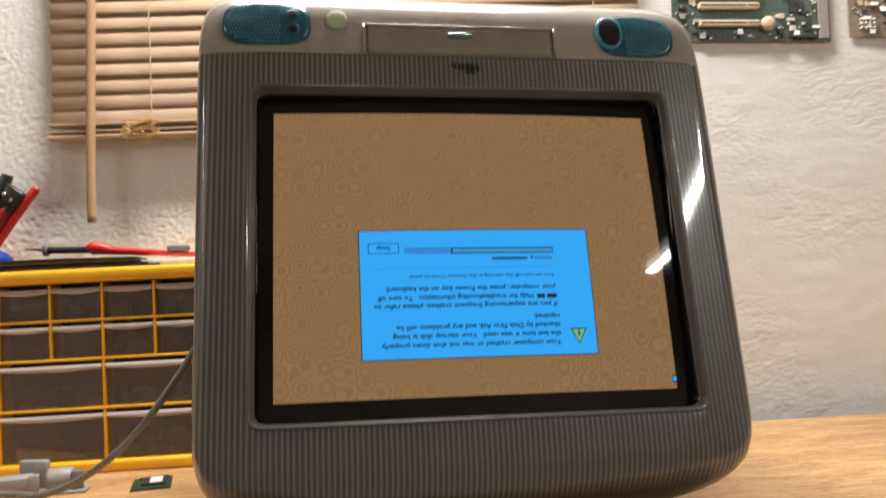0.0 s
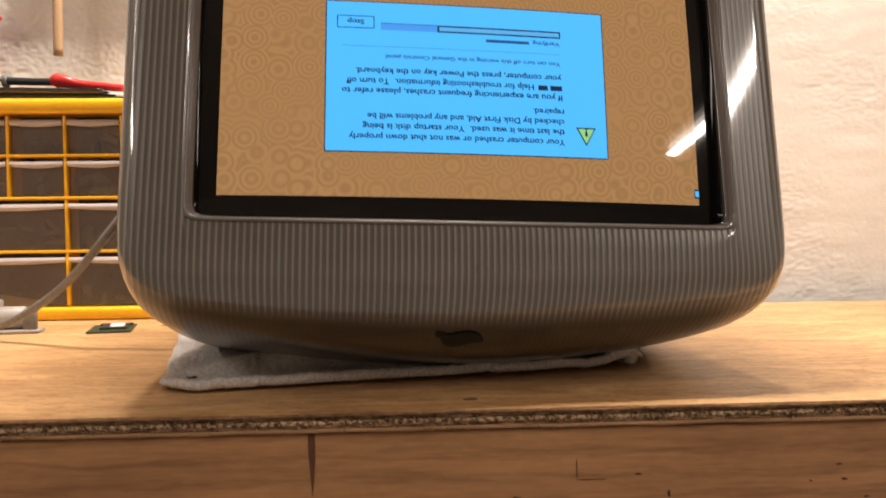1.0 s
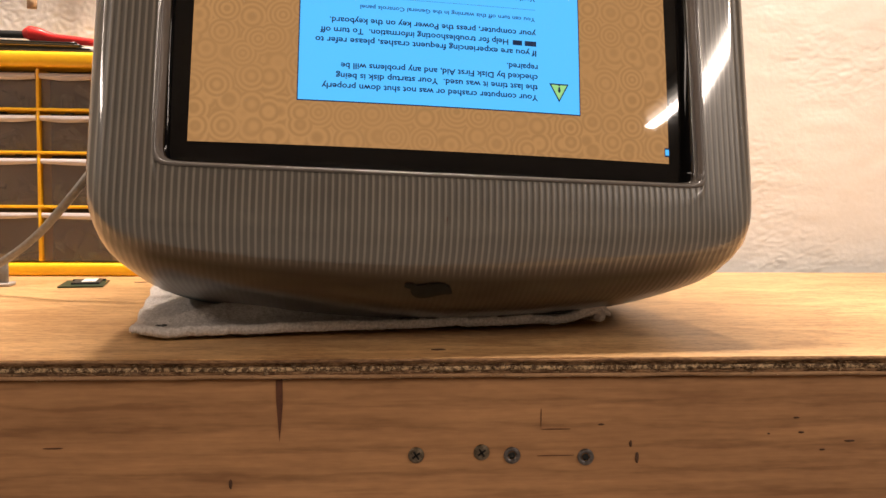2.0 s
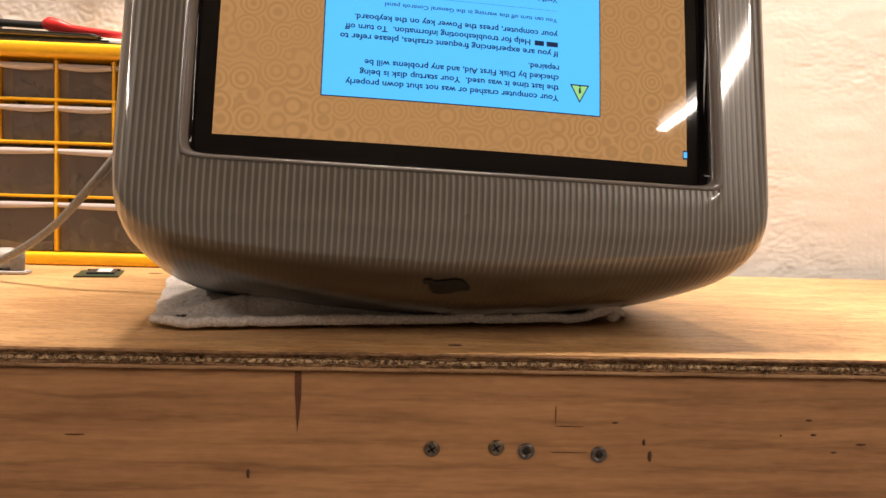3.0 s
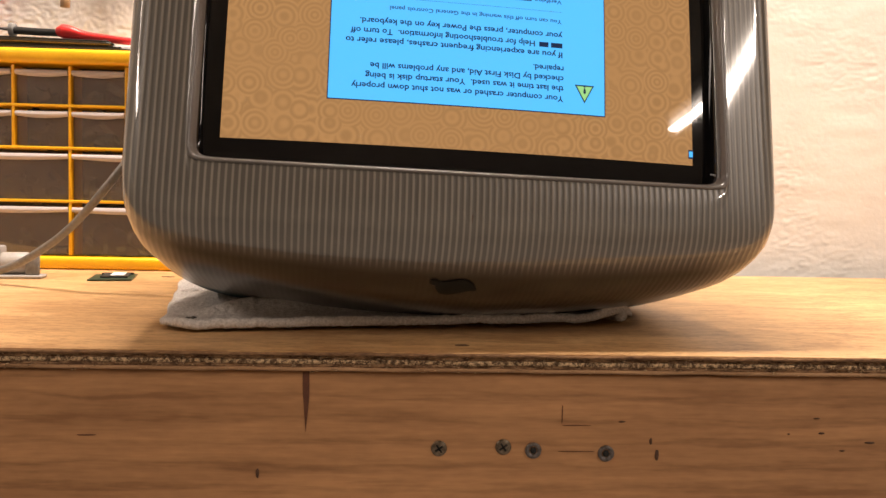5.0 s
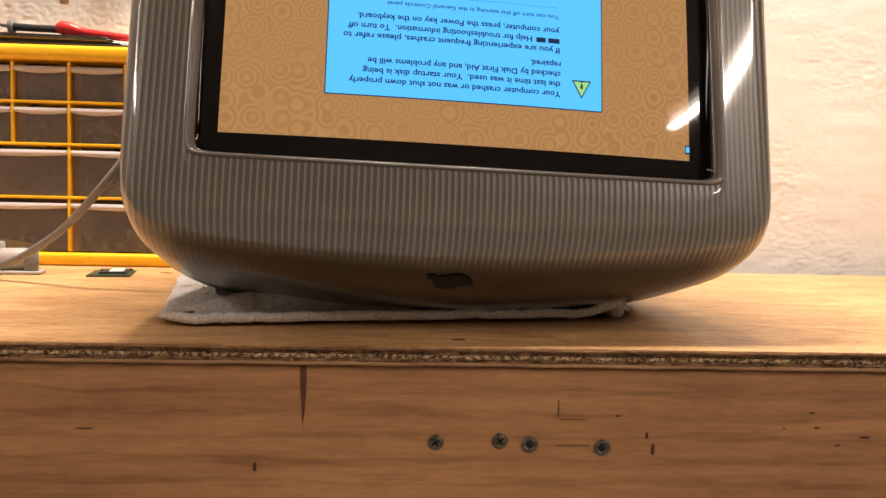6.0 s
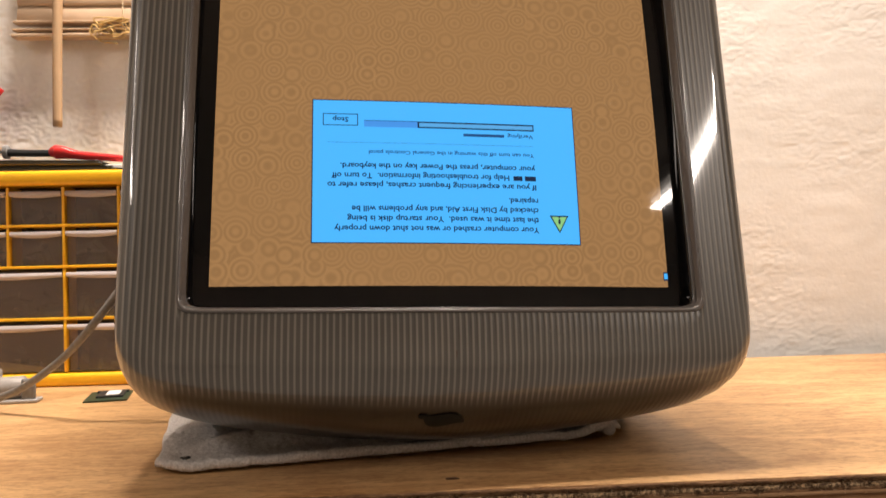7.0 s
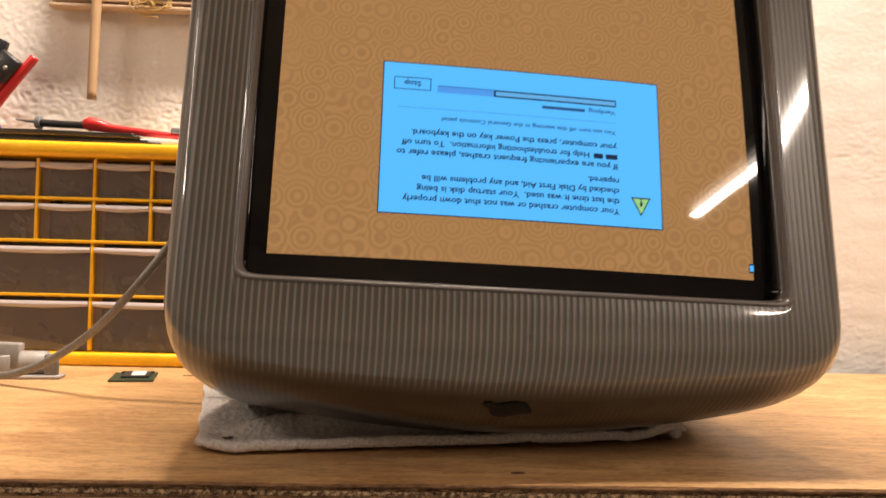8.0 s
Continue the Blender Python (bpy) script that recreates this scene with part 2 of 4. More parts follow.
YELLOW = mat("yellow_plastic", (0.90, 0.51, 0.009), (0.83, 0.44, 0.006), 40, rough=0.35, bump=0.0001)
DRAWER = clear_plastic("smoky_drawer_plastic", (0.24, 0.215, 0.21), 0.62)
LIP = clear_plastic("frosted_drawer_lip", (0.58, 0.53, 0.53), 0.22)
# holds the drawers' inner shade as a dark colour; some loose parts share it
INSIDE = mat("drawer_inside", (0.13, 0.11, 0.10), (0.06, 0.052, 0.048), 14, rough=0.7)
PAPER = mat("cream_paper", (0.62, 0.50, 0.33), (0.55, 0.43, 0.27), 40, rough=0.8)
RUBBER = mat("dark_rubber", (0.03, 0.03, 0.035), (0.015, 0.015, 0.02), 80, rough=0.6)
CLOTH = mat("grey_towelling", (0.78, 0.74, 0.71), (0.42, 0.385, 0.36), 620, rough=0.95, bump=0.0012, fine=3)
BLIND = wood("blind_wood", (0.60, 0.44, 0.30), (0.50, 0.36, 0.235), 4, rough=0.5, bump=0.0001)
WAND = wood("wand_wood", (0.52, 0.35, 0.20), (0.40, 0.25, 0.13), 5, along="z", rough=0.45, bump=0.0001)
CORD = mat("cream_cord", (0.66, 0.54, 0.36), (0.5, 0.38, 0.22), 400, rough=0.8)
YCORD = mat("yellow_cord", (0.62, 0.43, 0.17), (0.45, 0.3, 0.1), 400, rough=0.8)
CABLE = mat("grey_cable_jacket", (0.22, 0.215, 0.205), (0.13, 0.125, 0.12), 300, rough=0.5)
PLUG = mat("pale_grey_plastic", (0.38, 0.355, 0.33), (0.30, 0.28, 0.26), 90, rough=0.45)
PCB = mat("green_circuit_board", (0.02, 0.065, 0.045), (0.10, 0.125, 0.10), 240, rough=0.4, fine=3, contrast=(0.42, 0.62))
PCB_BROWN = mat("brown_circuit_board", (0.36, 0.27, 0.17), (0.18, 0.13, 0.08), 240, rough=0.45, fine=3)
PCB_DARK = mat("dark_green_circuit_board", (0.035, 0.06, 0.03), (0.02, 0.035, 0.02), 200, rough=0.4)
CREAM = mat("cream_plastic", (0.72, 0.62, 0.45), (0.66, 0.55, 0.38), 120, rough=0.5)
CHIP = mat("chip_black", (0.035, 0.034, 0.034), (0.02, 0.02, 0.02), 200, rough=0.45)
SILVER = mat("solder_silver", (0.6, 0.58, 0.54), (0.4, 0.38, 0.34), 300, rough=0.3, metal=0.9)
WHITE = mat("white_label", (0.8, 0.78, 0.74), (0.72, 0.69, 0.64), 120, rough=0.6)
RED = mat("red_plastic", (0.62, 0.025, 0.022), (0.48, 0.016, 0.016), 90, rough=0.32, coat=0.2)
DEEP_RED = mat("deep_red_plastic", (0.30, 0.012, 0.016), (0.2, 0.008, 0.01), 90, rough=0.35)
BLACK = mat("black_plastic", (0.022, 0.022, 0.022), (0.012, 0.012, 0.012), 150, rough=0.35)
BLUE = mat("blue_plastic", (0.02, 0.06, 0.36), (0.015, 0.04, 0.26), 60, rough=0.35)
SHEET = mat("black_antistatic_sheet", (0.03, 0.028, 0.022), (0.018, 0.017, 0.014), 90, rough=0.4)
SHEET_EDGE = mat("tan_sheet_edge", (0.30, 0.22, 0.10), (0.18, 0.12, 0.05), 200, rough=0.6)
TUBE = glow("lit_tube", WARM, 9.0)
ENAMEL = mat("white_enamel", (0.7, 0.68, 0.64), (0.64, 0.62, 0.58), 20, rough=0.4)


# ---- mesh helpers ----
def thing(name, label, category, m=None, group="", kind=""):
    ob = new(name)
    ob.empty_display_size = 0.02
    if m is not None:
        ob.matrix_world = m
    return tagged(ob, label, category, group, kind)


def link(name, bm, material, parent=None, label="", smooth=True):
    me = bpy.data.meshes.new(name)
    bm.normal_update()
    bm.to_mesh(me)
    bm.free()
    if smooth:
        me.polygons.foreach_set("use_smooth", [True] * len(me.polygons))
    me.materials.append(material)
    ob = new(name, me)
    if parent:
        ob.parent = parent
    return tagged(ob, label)


def part(name, bm, material, parent, label="", smooth=True):
    return link(name, bm, material, parent, label, smooth)


def solo(name, bm, material, label, category, kind="", smooth=True, group=""):
    return tagged(link(name, bm, material, None, "", smooth), label, category, group, kind)


def shade_flat_bevel(bm, bevel, seg):
    if bevel:
        bmesh.ops.bevel(bm, geom=bm.edges[:], offset=bevel, segments=seg, affect="EDGES", profile=0.5)


def box(x0, x1, y0, y1, z0, z1, bevel=0.0, seg=2, bm=None, m=None):
    b = bmesh.new()
    r = bmesh.ops.create_cube(b, size=1)
    bmesh.ops.transform(b, verts=b.verts, matrix=Matrix.Translation(((x0 + x1) / 2, (y0 + y1) / 2, (z0 + z1) / 2)) @ Matrix.Diagonal((x1 - x0, y1 - y0, z1 - z0, 1)))
    shade_flat_bevel(b, bevel, seg)
    if m is not None:
        bmesh.ops.transform(b, verts=b.verts, matrix=m)
    return join(bm, b) if bm else b


def join(bm, other):
    me = bpy.data.meshes.new("joined")
    other.to_mesh(me)
    other.free()
    bm.from_mesh(me)
    bpy.data.meshes.remove(me)
    return bm


def lathe(profile, steps=24, m=None, bm=None):
    """A turned solid about z from (radius, height) pairs; closed at both ends."""
    b = bmesh.new()
    rings = []
    for r, h in profile:
        rings.append([b.verts.new((max(r, 1e-5) * math.cos(2 * math.pi * i / steps), max(r, 1e-5) * math.sin(2 * math.pi * i / steps), h)) for i in range(steps)])
    for lo, hi in zip(rings, rings[1:]):
        for i in range(steps):
            b.faces.new((lo[i], lo[(i + 1) % steps], hi[(i + 1) % steps], hi[i]))
    b.faces.new(list(reversed(rings[0])))
    b.faces.new(rings[-1])
    if m is not None:
        bmesh.ops.transform(b, verts=b.verts, matrix=m)
    bmesh.ops.recalc_face_normals(b, faces=b.faces)
    return join(bm, b) if bm else b


def tube(points, radius, sides=10, bm=None, twist=0.0):
    """A round rod along smooth points; radius is a number or one for each point."""
    pts = [Vector(p) for p in points]
    dense = []
    for i in range(len(pts) - 1):
        p0, p1, p2, p3 = pts[max(i - 1, 0)], pts[i], pts[i + 1], pts[min(i + 2, len(pts) - 1)]
        for s in range(8):
            t = s / 8
            dense.append((0.5 * ((2 * p1) + (p2 - p0) * t + (2 * p0 - 5 * p1 + 4 * p2 - p3) * t * t + (3 * p1 - p0 - 3 * p2 + p3) * t ** 3), i + t))
    dense.append((pts[-1], len(pts) - 1))
    b = bmesh.new()
    rings, side = [], None
    for i, (p, at) in enumerate(dense):
        d = (dense[min(i + 1, len(dense) - 1)][0] - dense[max(i - 1, 0)][0]).normalized()
        side = d.orthogonal().normalized() if side is None else (side - d * side.dot(d)).normalized()
        up = d.cross(side)
        if isinstance(radius, (int, float)):
            r = radius
        else:
            j = min(int(at), len(radius) - 2)
            r = radius[j] + (radius[j + 1] - radius[j]) * (at - j)
        rings.append([b.verts.new(p + r * (math.cos(2 * math.pi * k / sides + twist * i) * side + math.sin(2 * math.pi * k / sides + twist * i) * up)) for k in range(sides)])
    for lo, hi in zip(rings, rings[1:]):
        for k in range(sides):
            b.faces.new((lo[k], lo[(k + 1) % sides], hi[(k + 1) % sides], hi[k]))
    b.faces.new(list(reversed(rings[0])))
    b.faces.new(rings[-1])
    return join(bm, b) if bm else b


def sheet(nx, ny, f, thick=None, back=True):
    """A grid surface f(s, t) for s, t in 0..1; thick: an offset vector for a slab, open behind where back is False."""
    b = bmesh.new()
    top = [[b.verts.new(f(i / nx, j / ny)) for i in range(nx + 1)] for j in range(ny + 1)]
    for j in range(ny):
        for i in range(nx):
            b.faces.new((top[j][i], top[j][i + 1], top[j + 1][i + 1], top[j + 1][i]))
    if thick is not None:
        off = Vector(thick)
        if back:
            bot = {(j, i): b.verts.new(v.co + off) for j, row in enumerate(top) for i, v in enumerate(row)}
            for j in range(ny):
                for i in range(nx):
                    b.faces.new((bot[j, i], bot[j + 1, i], bot[j + 1, i + 1], bot[j, i + 1]))
        rim = [(0, i) for i in range(nx)] + [(j, nx) for j in range(ny)] + [(ny, i) for i in range(nx, 0, -1)] + [(j, 0) for j in range(ny, 0, -1)]
        if not back:
            bot = {k: b.verts.new(top[k[0]][k[1]].co + off) for k in rim}
        for a, c in zip(rim, rim[1:] + rim[:1]):
            b.faces.new((top[a[0]][a[1]], bot[a], bot[c], top[c[0]][c[1]]))
        bmesh.ops.recalc_face_normals(b, faces=b.faces)
    return b


def letters(text, width, height=None):
    """The outlines of a line of writing as a flat mesh in x and y, starting at 0, as wide as given."""
    cu = bpy.data.curves.new("writing", "FONT")
    cu.body, cu.size = text, 1.0
    cu.resolution_u, cu.offset = 2, 0.022
    ob = new("writing", cu)
    bpy.context.view_layer.update()
    me = bpy.data.meshes.new_from_object(ob.evaluated_get(bpy.context.evaluated_depsgraph_get()))
    bpy.data.objects.remove(ob)
    bpy.data.curves.remove(cu)
    b = bmesh.new()
    b.from_mesh(me)
    bpy.data.meshes.remove(me)
    lo, hi = min(v.co.x for v in b.verts), max(v.co.x for v in b.verts)
    kx = width / (hi - lo)
    ky = height if height else kx
    for v in b.verts:
        v.co = Vector(((v.co.x - lo) * kx, v.co.y * ky, 0))
    return b


# ---- the room ----
WALL_Y, BENCH_Z, EDGE_Y = 1.115, 0.90, 0.53
BACK_Y = 1.05


def plaster_relief(x, z):
    """How far the plaster stands out: crusty trowelled ridges that fade to a smoother coat."""
    rough = 1.0 / (1.0 + math.exp((x + 0.06) / 0.07))
    wide = noise.noise(Vector((x * 6, z * 6, 2))) * 0.0010
    if rough < 0.02:
        pit = max(0.0, noise.noise(Vector((x * 75, z * 150, 9))) - 0.36)
        patch = max(0.0, min(1.0, 0.45 + 1.8 * noise.noise(Vector((x * 7, z * 8, 3)))))
        crust = abs(noise.noise(Vector((x * 70, z * 170, 6)) + 0.8 * noise.noise_vector(Vector((x * 22, z * 26, 2)))))
        return wide - 0.0006 * pit - 0.0014 * patch * max(0.0, 0.30 - crust) + 0.0004 * noise.noise(Vector((x * 30, z * 55, 1)))
    p = Vector((x * 115, z * 150, 0.3))
    warp = noise.noise_vector(Vector((x * 30, z * 30, 5)))
    patch = 0.35 + 0.65 * max(0.0, min(1.0, 0.5 + 1.6 * noise.noise(Vector((x * 11, z * 11, 7)))))
    ridge = abs(noise.noise(p + 1.2 * warp)) + 0.45 * abs(noise.noise(p * 2.2 + warp))
    return wide + 0.0020 * rough * patch * (0.45 - ridge)


def build_room():
    wall = solo("wall_back", box(-2.2, 3.4, WALL_Y + 0.012, WALL_Y + 0.2, 0, 2.4), PLASTER, "white rough plastered wall behind the bench", "wall", "structure", False)
    for x0, x1, nx, nz in ((-0.62, 0.08, 400, 440), (0.08, 0.98, 480, 420)):
        part("plaster", sheet(nx, nz, lambda s, t: (x0 + (x1 - x0) * s, WALL_Y - plaster_relief(x0 + (x1 - x0) * s, 0.86 + 0.78 * t), 0.86 + 0.78 * t), (0, 0.02, 0), False), PLASTER, wall)
    solo("wall_front", box(-2.2, 3.4, -2.9, -2.7, 0, 2.4), PAINT, "plain painted wall of the workroom", "wall", "structure", False)
    solo("wall_left", box(-2.4, -2.2, -2.9, WALL_Y + 0.2, 0, 2.4), PAINT, "plain painted wall of the workroom", "wall", "structure", False)
    solo("wall_right", box(3.4, 3.6, -2.9, WALL_Y + 0.2, 0, 2.4), PAINT, "plain painted wall of the workroom", "wall", "structure", False)
    solo("floor", box(-2.4, 3.6, -2.9, WALL_Y + 0.2, -0.1, 0), CONCRETE, "bare grey concrete floor", "floor", "structure", False)
    solo("ceiling", box(-2.4, 3.6, -2.9, WALL_Y + 0.2, 2.4, 2.5), PAINT, "plain pale ceiling of the workroom", "ceiling", "structure", False)


def ceiling_light(x, y, turn):
    lamp = thing("ceiling_light", "white enamel tube fitting under the ceiling", "ceiling light", pose(x, y, 2.4, 0, 0, turn), "tube fittings")
    part("housing", box(-0.64, 0.64, -0.05, 0.05, -0.06, 0, 0.008), ENAMEL, lamp)
    part("tube", tube([(-0.6, 0, -0.085), (0, 0, -0.085), (0.6, 0, -0.085)], 0.013, 14), TUBE, lamp, "lit warm white tube")


def rough_strip(z0, z1, depth, jag, seed, x0=-1.3, x1=1.7, step=0.003):
    """One veneer of the sheet's sawn edge, its front torn unevenly."""
    b = bmesh.new()
    n = int((x1 - x0) / step)
    rows = []
    for i in range(n + 1):
        x = x0 + (x1 - x0) * i / n
        j = noise.noise(Vector((x * 60, seed * 7.3, 0))) * jag + noise.noise(Vector((x * 330, seed * 3.1, 4))) * jag * 0.7
        k = noise.noise(Vector((x * 25, seed * 5.7, 8))) * 0.0004
        y = EDGE_Y + depth + j
        rows.append([b.verts.new(c) for c in ((x, EDGE_Y + 0.02, z0 + k), (x, y, z0 + k), (x, y + 0.3 * j, z1 + k), (x, EDGE_Y + 0.02, z1 + k))])
    for a, c in zip(rows, rows[1:]):
        for q in range(4):
            b.faces.new((a[q], a[(q + 1) % 4], c[(q + 1) % 4], c[q]))
    b.faces.new(list(reversed(rows[0])))
    b.faces.new(rows[-1])
    bmesh.ops.recalc_face_normals(b, faces=b.faces)
    return b


def screw(bench, x, z, hex_head):
    y = EDGE_Y + 0.003
    m = Matrix.Translation((x, y, z)) @ pose(0, 0, 0, 90, 0, 0)
    ring = lathe([(0.0044, -0.0006), (0.0044, 0.0004), (0.0039, 0.0011), (0.0024, 0.0006), (0.0020, -0.0004), (0, -0.0006)] if hex_head else [(0.0042, -0.0006), (0.0042, 0.0004), (0.0036, 0.0009), (0, 0.0010)], 24, m)
    s = part("screw", ring, STEEL_DARK if hex_head else STEEL, bench, "dark steel screw with a hexagon socket" if hex_head else "worn cross-head wood screw")
    if hex_head:
        part("recess", lathe([(0.0020, 0.0), (0.0019, 0.0007), (0, 0.0007)], 6, m), HOLE, s)
    else:
        b = box(-0.0024, 0.0024, -0.0005, 0.0005, 0.0009, 0.0012)
        box(-0.0005, 0.0005, -0.0024, 0.0024, 0.0009, 0.0012, bm=b)
        bmesh.ops.transform(b, verts=b.verts, matrix=m @ pose(0, 0, 0, 0, 0, 35))
        part("recess", b, HOLE, s)


def blot(x, y, z, rx, rz, flat="y", seed=0):
    """A small uneven dark spot, a hair proud of its board."""
    b = bmesh.new()
    ring = []
    for i in range(18):
        a = 2 * math.pi * i / 18
        k = 1 + 0.3 * noise.noise(Vector((math.cos(a) * 1.5, math.sin(a) * 1.5, seed)))
        u, v = rx * k * math.cos(a), rz * k * math.sin(a)
        ring.append(b.verts.new((x + u, y - 0.0003, z + v) if flat == "y" else (x + u, y + v, z + 0.0003)))
    b.faces.new(ring)
    ext = bmesh.ops.extrude_face_region(b, geom=b.faces[:])
    bmesh.ops.translate(b, verts=[g for g in ext["geom"] if isinstance(g, bmesh.types.BMVert)], vec=(0, 0.0006, 0) if flat == "y" else (0, 0, -0.0006))
    bmesh.ops.recalc_face_normals(b, faces=b.faces)
    return b


def build_bench():
    bench = thing("workbench", "pine workbench with a worn plywood top, frayed front edge", "workbench")
    top = part("worktop", sheet(300, 40, lambda s, t: (-1.3 + 3.0 * s, EDGE_Y + 0.0006 + (BACK_Y - EDGE_Y) * t + (0.0009 * noise.noise(Vector((s * 300, 0, 0))) if t == 0 else 0), BENCH_Z), (0, 0, -0.0021)), BENCH, bench, "pale plywood face, warm and grained", False)
    for z0, z1, depth, jag, material, seed in ((0.8981, 0.8996, -0.0009, 0.0009, PLY_TOP, 5), (0.8957, 0.8979, 0.0016, 0.0010, PLY_A, 1), (0.8936, 0.8957, 0.0008, 0.0012, PLY_B, 2), (0.8917, 0.8936, 0.0014, 0.0010, PLY_A, 3), (0.8899, 0.8917, 0.0004, 0.0010, PLY_C, 4)):
        part("veneer", rough_strip(z0, z1, depth, jag, seed), material, bench, "torn veneer along the sawn edge")
    rng = random.Random(21)
    fray = bmesh.new()
    for _ in range(1500):
        x, z = rng.uniform(-0.42, 0.62), rng.choice((0.8948, 0.8948, 0.8930, 0.8966, 0.8908)) + rng.gauss(0, 0.0006)
        a, h, out = rng.uniform(0.0006, 0.0022), rng.uniform(0.0002, 0.0005), rng.uniform(0.0004, 0.0022)
        q = [fray.verts.new(c) for c in ((x - a, EDGE_Y + 0.003, z - h), (x + a, EDGE_Y + 0.003, z - h), (x + a * 0.4, EDGE_Y + 0.003, z + h), (x + a * rng.uniform(-1, 1), EDGE_Y + 0.0006 - out, z + rng.uniform(-h, h)))]
        for tri in ((0, 1, 3), (1, 2, 3), (2, 0, 3), (0, 2, 1)):
            fray.faces.new([q[i] for i in tri])
    tagged(part("splinter_fringe", fray, PLY_B, bench, "pale torn wood fibres", False), kind="stuff")
    part("core", box(-1.3, 1.7, EDGE_Y + 0.02, BACK_Y, 0.8899, 0.8979), PLY_C, bench, smooth=False)
    part("front_beam", box(-1.3, 1.7, EDGE_Y + 0.003, EDGE_Y + 0.048, 0.70, 0.8890, 0.0012), BEAM, bench, "brown pine beam under the front edge", False)
    for x in (-1.2, 1.6):
        for y in (EDGE_Y + 0.05, BACK_Y - 0.09):
            part("leg", box(x - 0.045, x + 0.045, y, y + 0.09, 0, 0.8899, 0.002), BEAM, bench, smooth=False)
    for x, z, h in ((0.082, 0.8490, False), (0.116, 0.8500, False), (0.132, 0.8482, True), (0.171, 0.8468, True)):
        screw(bench, x, z, h)
    y = EDGE_Y + 0.003
    gash = bmesh.new()
    pts = [(-0.0016, 0.8888), (0.0018, 0.8888), (0.0019, 0.876), (0.0011, 0.866), (0.0002, 0.857), (-0.0005, 0.866), (-0.0014, 0.878)]
    f = gash.faces.new([gash.verts.new((0.012 + u, y - 0.0003, z)) for u, z in pts])
    ext = bmesh.ops.extrude_face_region(gash, geom=[f])
    bmesh.ops.translate(gash, verts=[g for g in ext["geom"] if isinstance(g, bmesh.types.BMVert)], vec=(0, 0.0006, 0))
    part("scar", gash, SCAR_WOOD, bench, "dark red-brown gouge in the beam", False)
    for k, (x, z, rx, rz) in enumerate(((0.195, 0.8535, 0.0010, 0.0022), (0.1985, 0.846, 0.0013, 0.004), (0.179, 0.864, 0.0022, 0.0006), (-0.0125, 0.8355, 0.0011, 0.0032), (0.285, 0.8665, 0.0020, 0.0006), (0.288, 0.8585, 0.0022, 0.0007), (0.30, 0.849, 0.0022, 0.0005), (0.315, 0.8535, 0.0035, 0.0008), (0.27, 0.858, 0.0010, 0.0005), (0.154, 0.8618, 0.009, 0.0003), (0.147, 0.868, 0.0003, 0.006), (-0.10, 0.855, 0.006, 0.0005), (0.155, 0.8478, 0.012, 0.00025))):
        part("knot", blot(x, y, z, rx * 0.8, rz * 0.75, "y", k), DARK_WOOD if rx < 0.005 and rz < 0.005 else SCAR_WOOD, bench)
    part("knot", blot(0.0945, 0.5545, BENCH_Z, 0.0040, 0.0020, "z", 40), DARK_WOOD, bench)
    part("knot", blot(-0.166, 0.925, BENCH_Z, 0.006, 0.003, "z", 43), SCAR_WOOD, bench)


# ---- the computer, standing on its head ----
CASE = Matrix.Translation((0.0968, 0.555, 0.9985)) @ pose(0, 0, 0, 0, 0, 5.0) @ pose(0, 0, 0, 0, 1.7, 0) @ pose(0, 0, 0, -13, 0, 0)
MID = 0.105
HALF_W, OPEN_H, OPEN_MID = 0.1480, 0.2300, 0.1110
SEAM = 0.2522


def quarter(d, depth):
    return math.sqrt(max(0.0, 1 - (1 - min(d, depth) / depth) ** 2))


CHEEK = 0.7 * 0.028 ** 2 + 0.085 * 0.028


def half_width(d):
    # a nearly flat cheek beside the screen, then a tight round edge
    if d < CHEEK:
        return 0.152 + (math.sqrt(0.085 ** 2 + 2.8 * d) - 0.085) / 1.4
    w = 0.180 + 0.0072 * (1 - (1 - min(d - CHEEK, 0.030) / 0.030) ** 8)
    return w if d < 0.12 else w - 0.30 * (d - 0.12) ** 1.35


def chin_v(d):
    """The level of the crown's rounded corners."""
    return -0.026 - 0.026 * quarter(d, 0.050) if d < 0.2 else -0.052 + min(1.2 * (d - 0.2) ** 2, 0.30 * (d - 0.2))


def crown_sag(d):
    """How far the crown bulges below its corners at the middle."""
    return 0.0214 * quarter(d, 0.085) if d < 0.085 else 0.0214 - min(0.9 * (d - 0.085) ** 2, 0.02)


def base_v(d):
    return 0.280 + 0.0392 * quarter(d, 0.052) if d < 0.2 else 0.3192 - 0.5 * (d - 0.2) ** 1.3


UP_N, LOW_N = 14.0, 14.0


def outline(phi, d):
    """The case's skin at the angle phi and the depth d behind the face."""
    c, s = math.cos(phi), math.sin(phi)
    n = UP_N if s > 0 else LOW_N
    b = base_v(d) - MID if s > 0 else MID - chin_v(d)
    r = ((abs(c) / half_width(d)) ** n + (abs(s) / b) ** n) ** (-1 / n)
    v = MID + r * s
    if s < 0:
        low = min(1.0, (MID - v) / b)
        v -= crown_sag(d) * low ** 9 * max(0.0, 1 - abs(r * c / half_width(d)) ** 1.8)
    u = r * c
    if c < 0:
        u *= 1 - 0.016 * max(0.0, min(1.0, (0.22 - v) / 0.22))
    else:
        u *= 1 - 0.008 - 0.011 * max(0.0, min(1.0, (0.22 - v) / 0.22))
    return Vector((u, d, v))


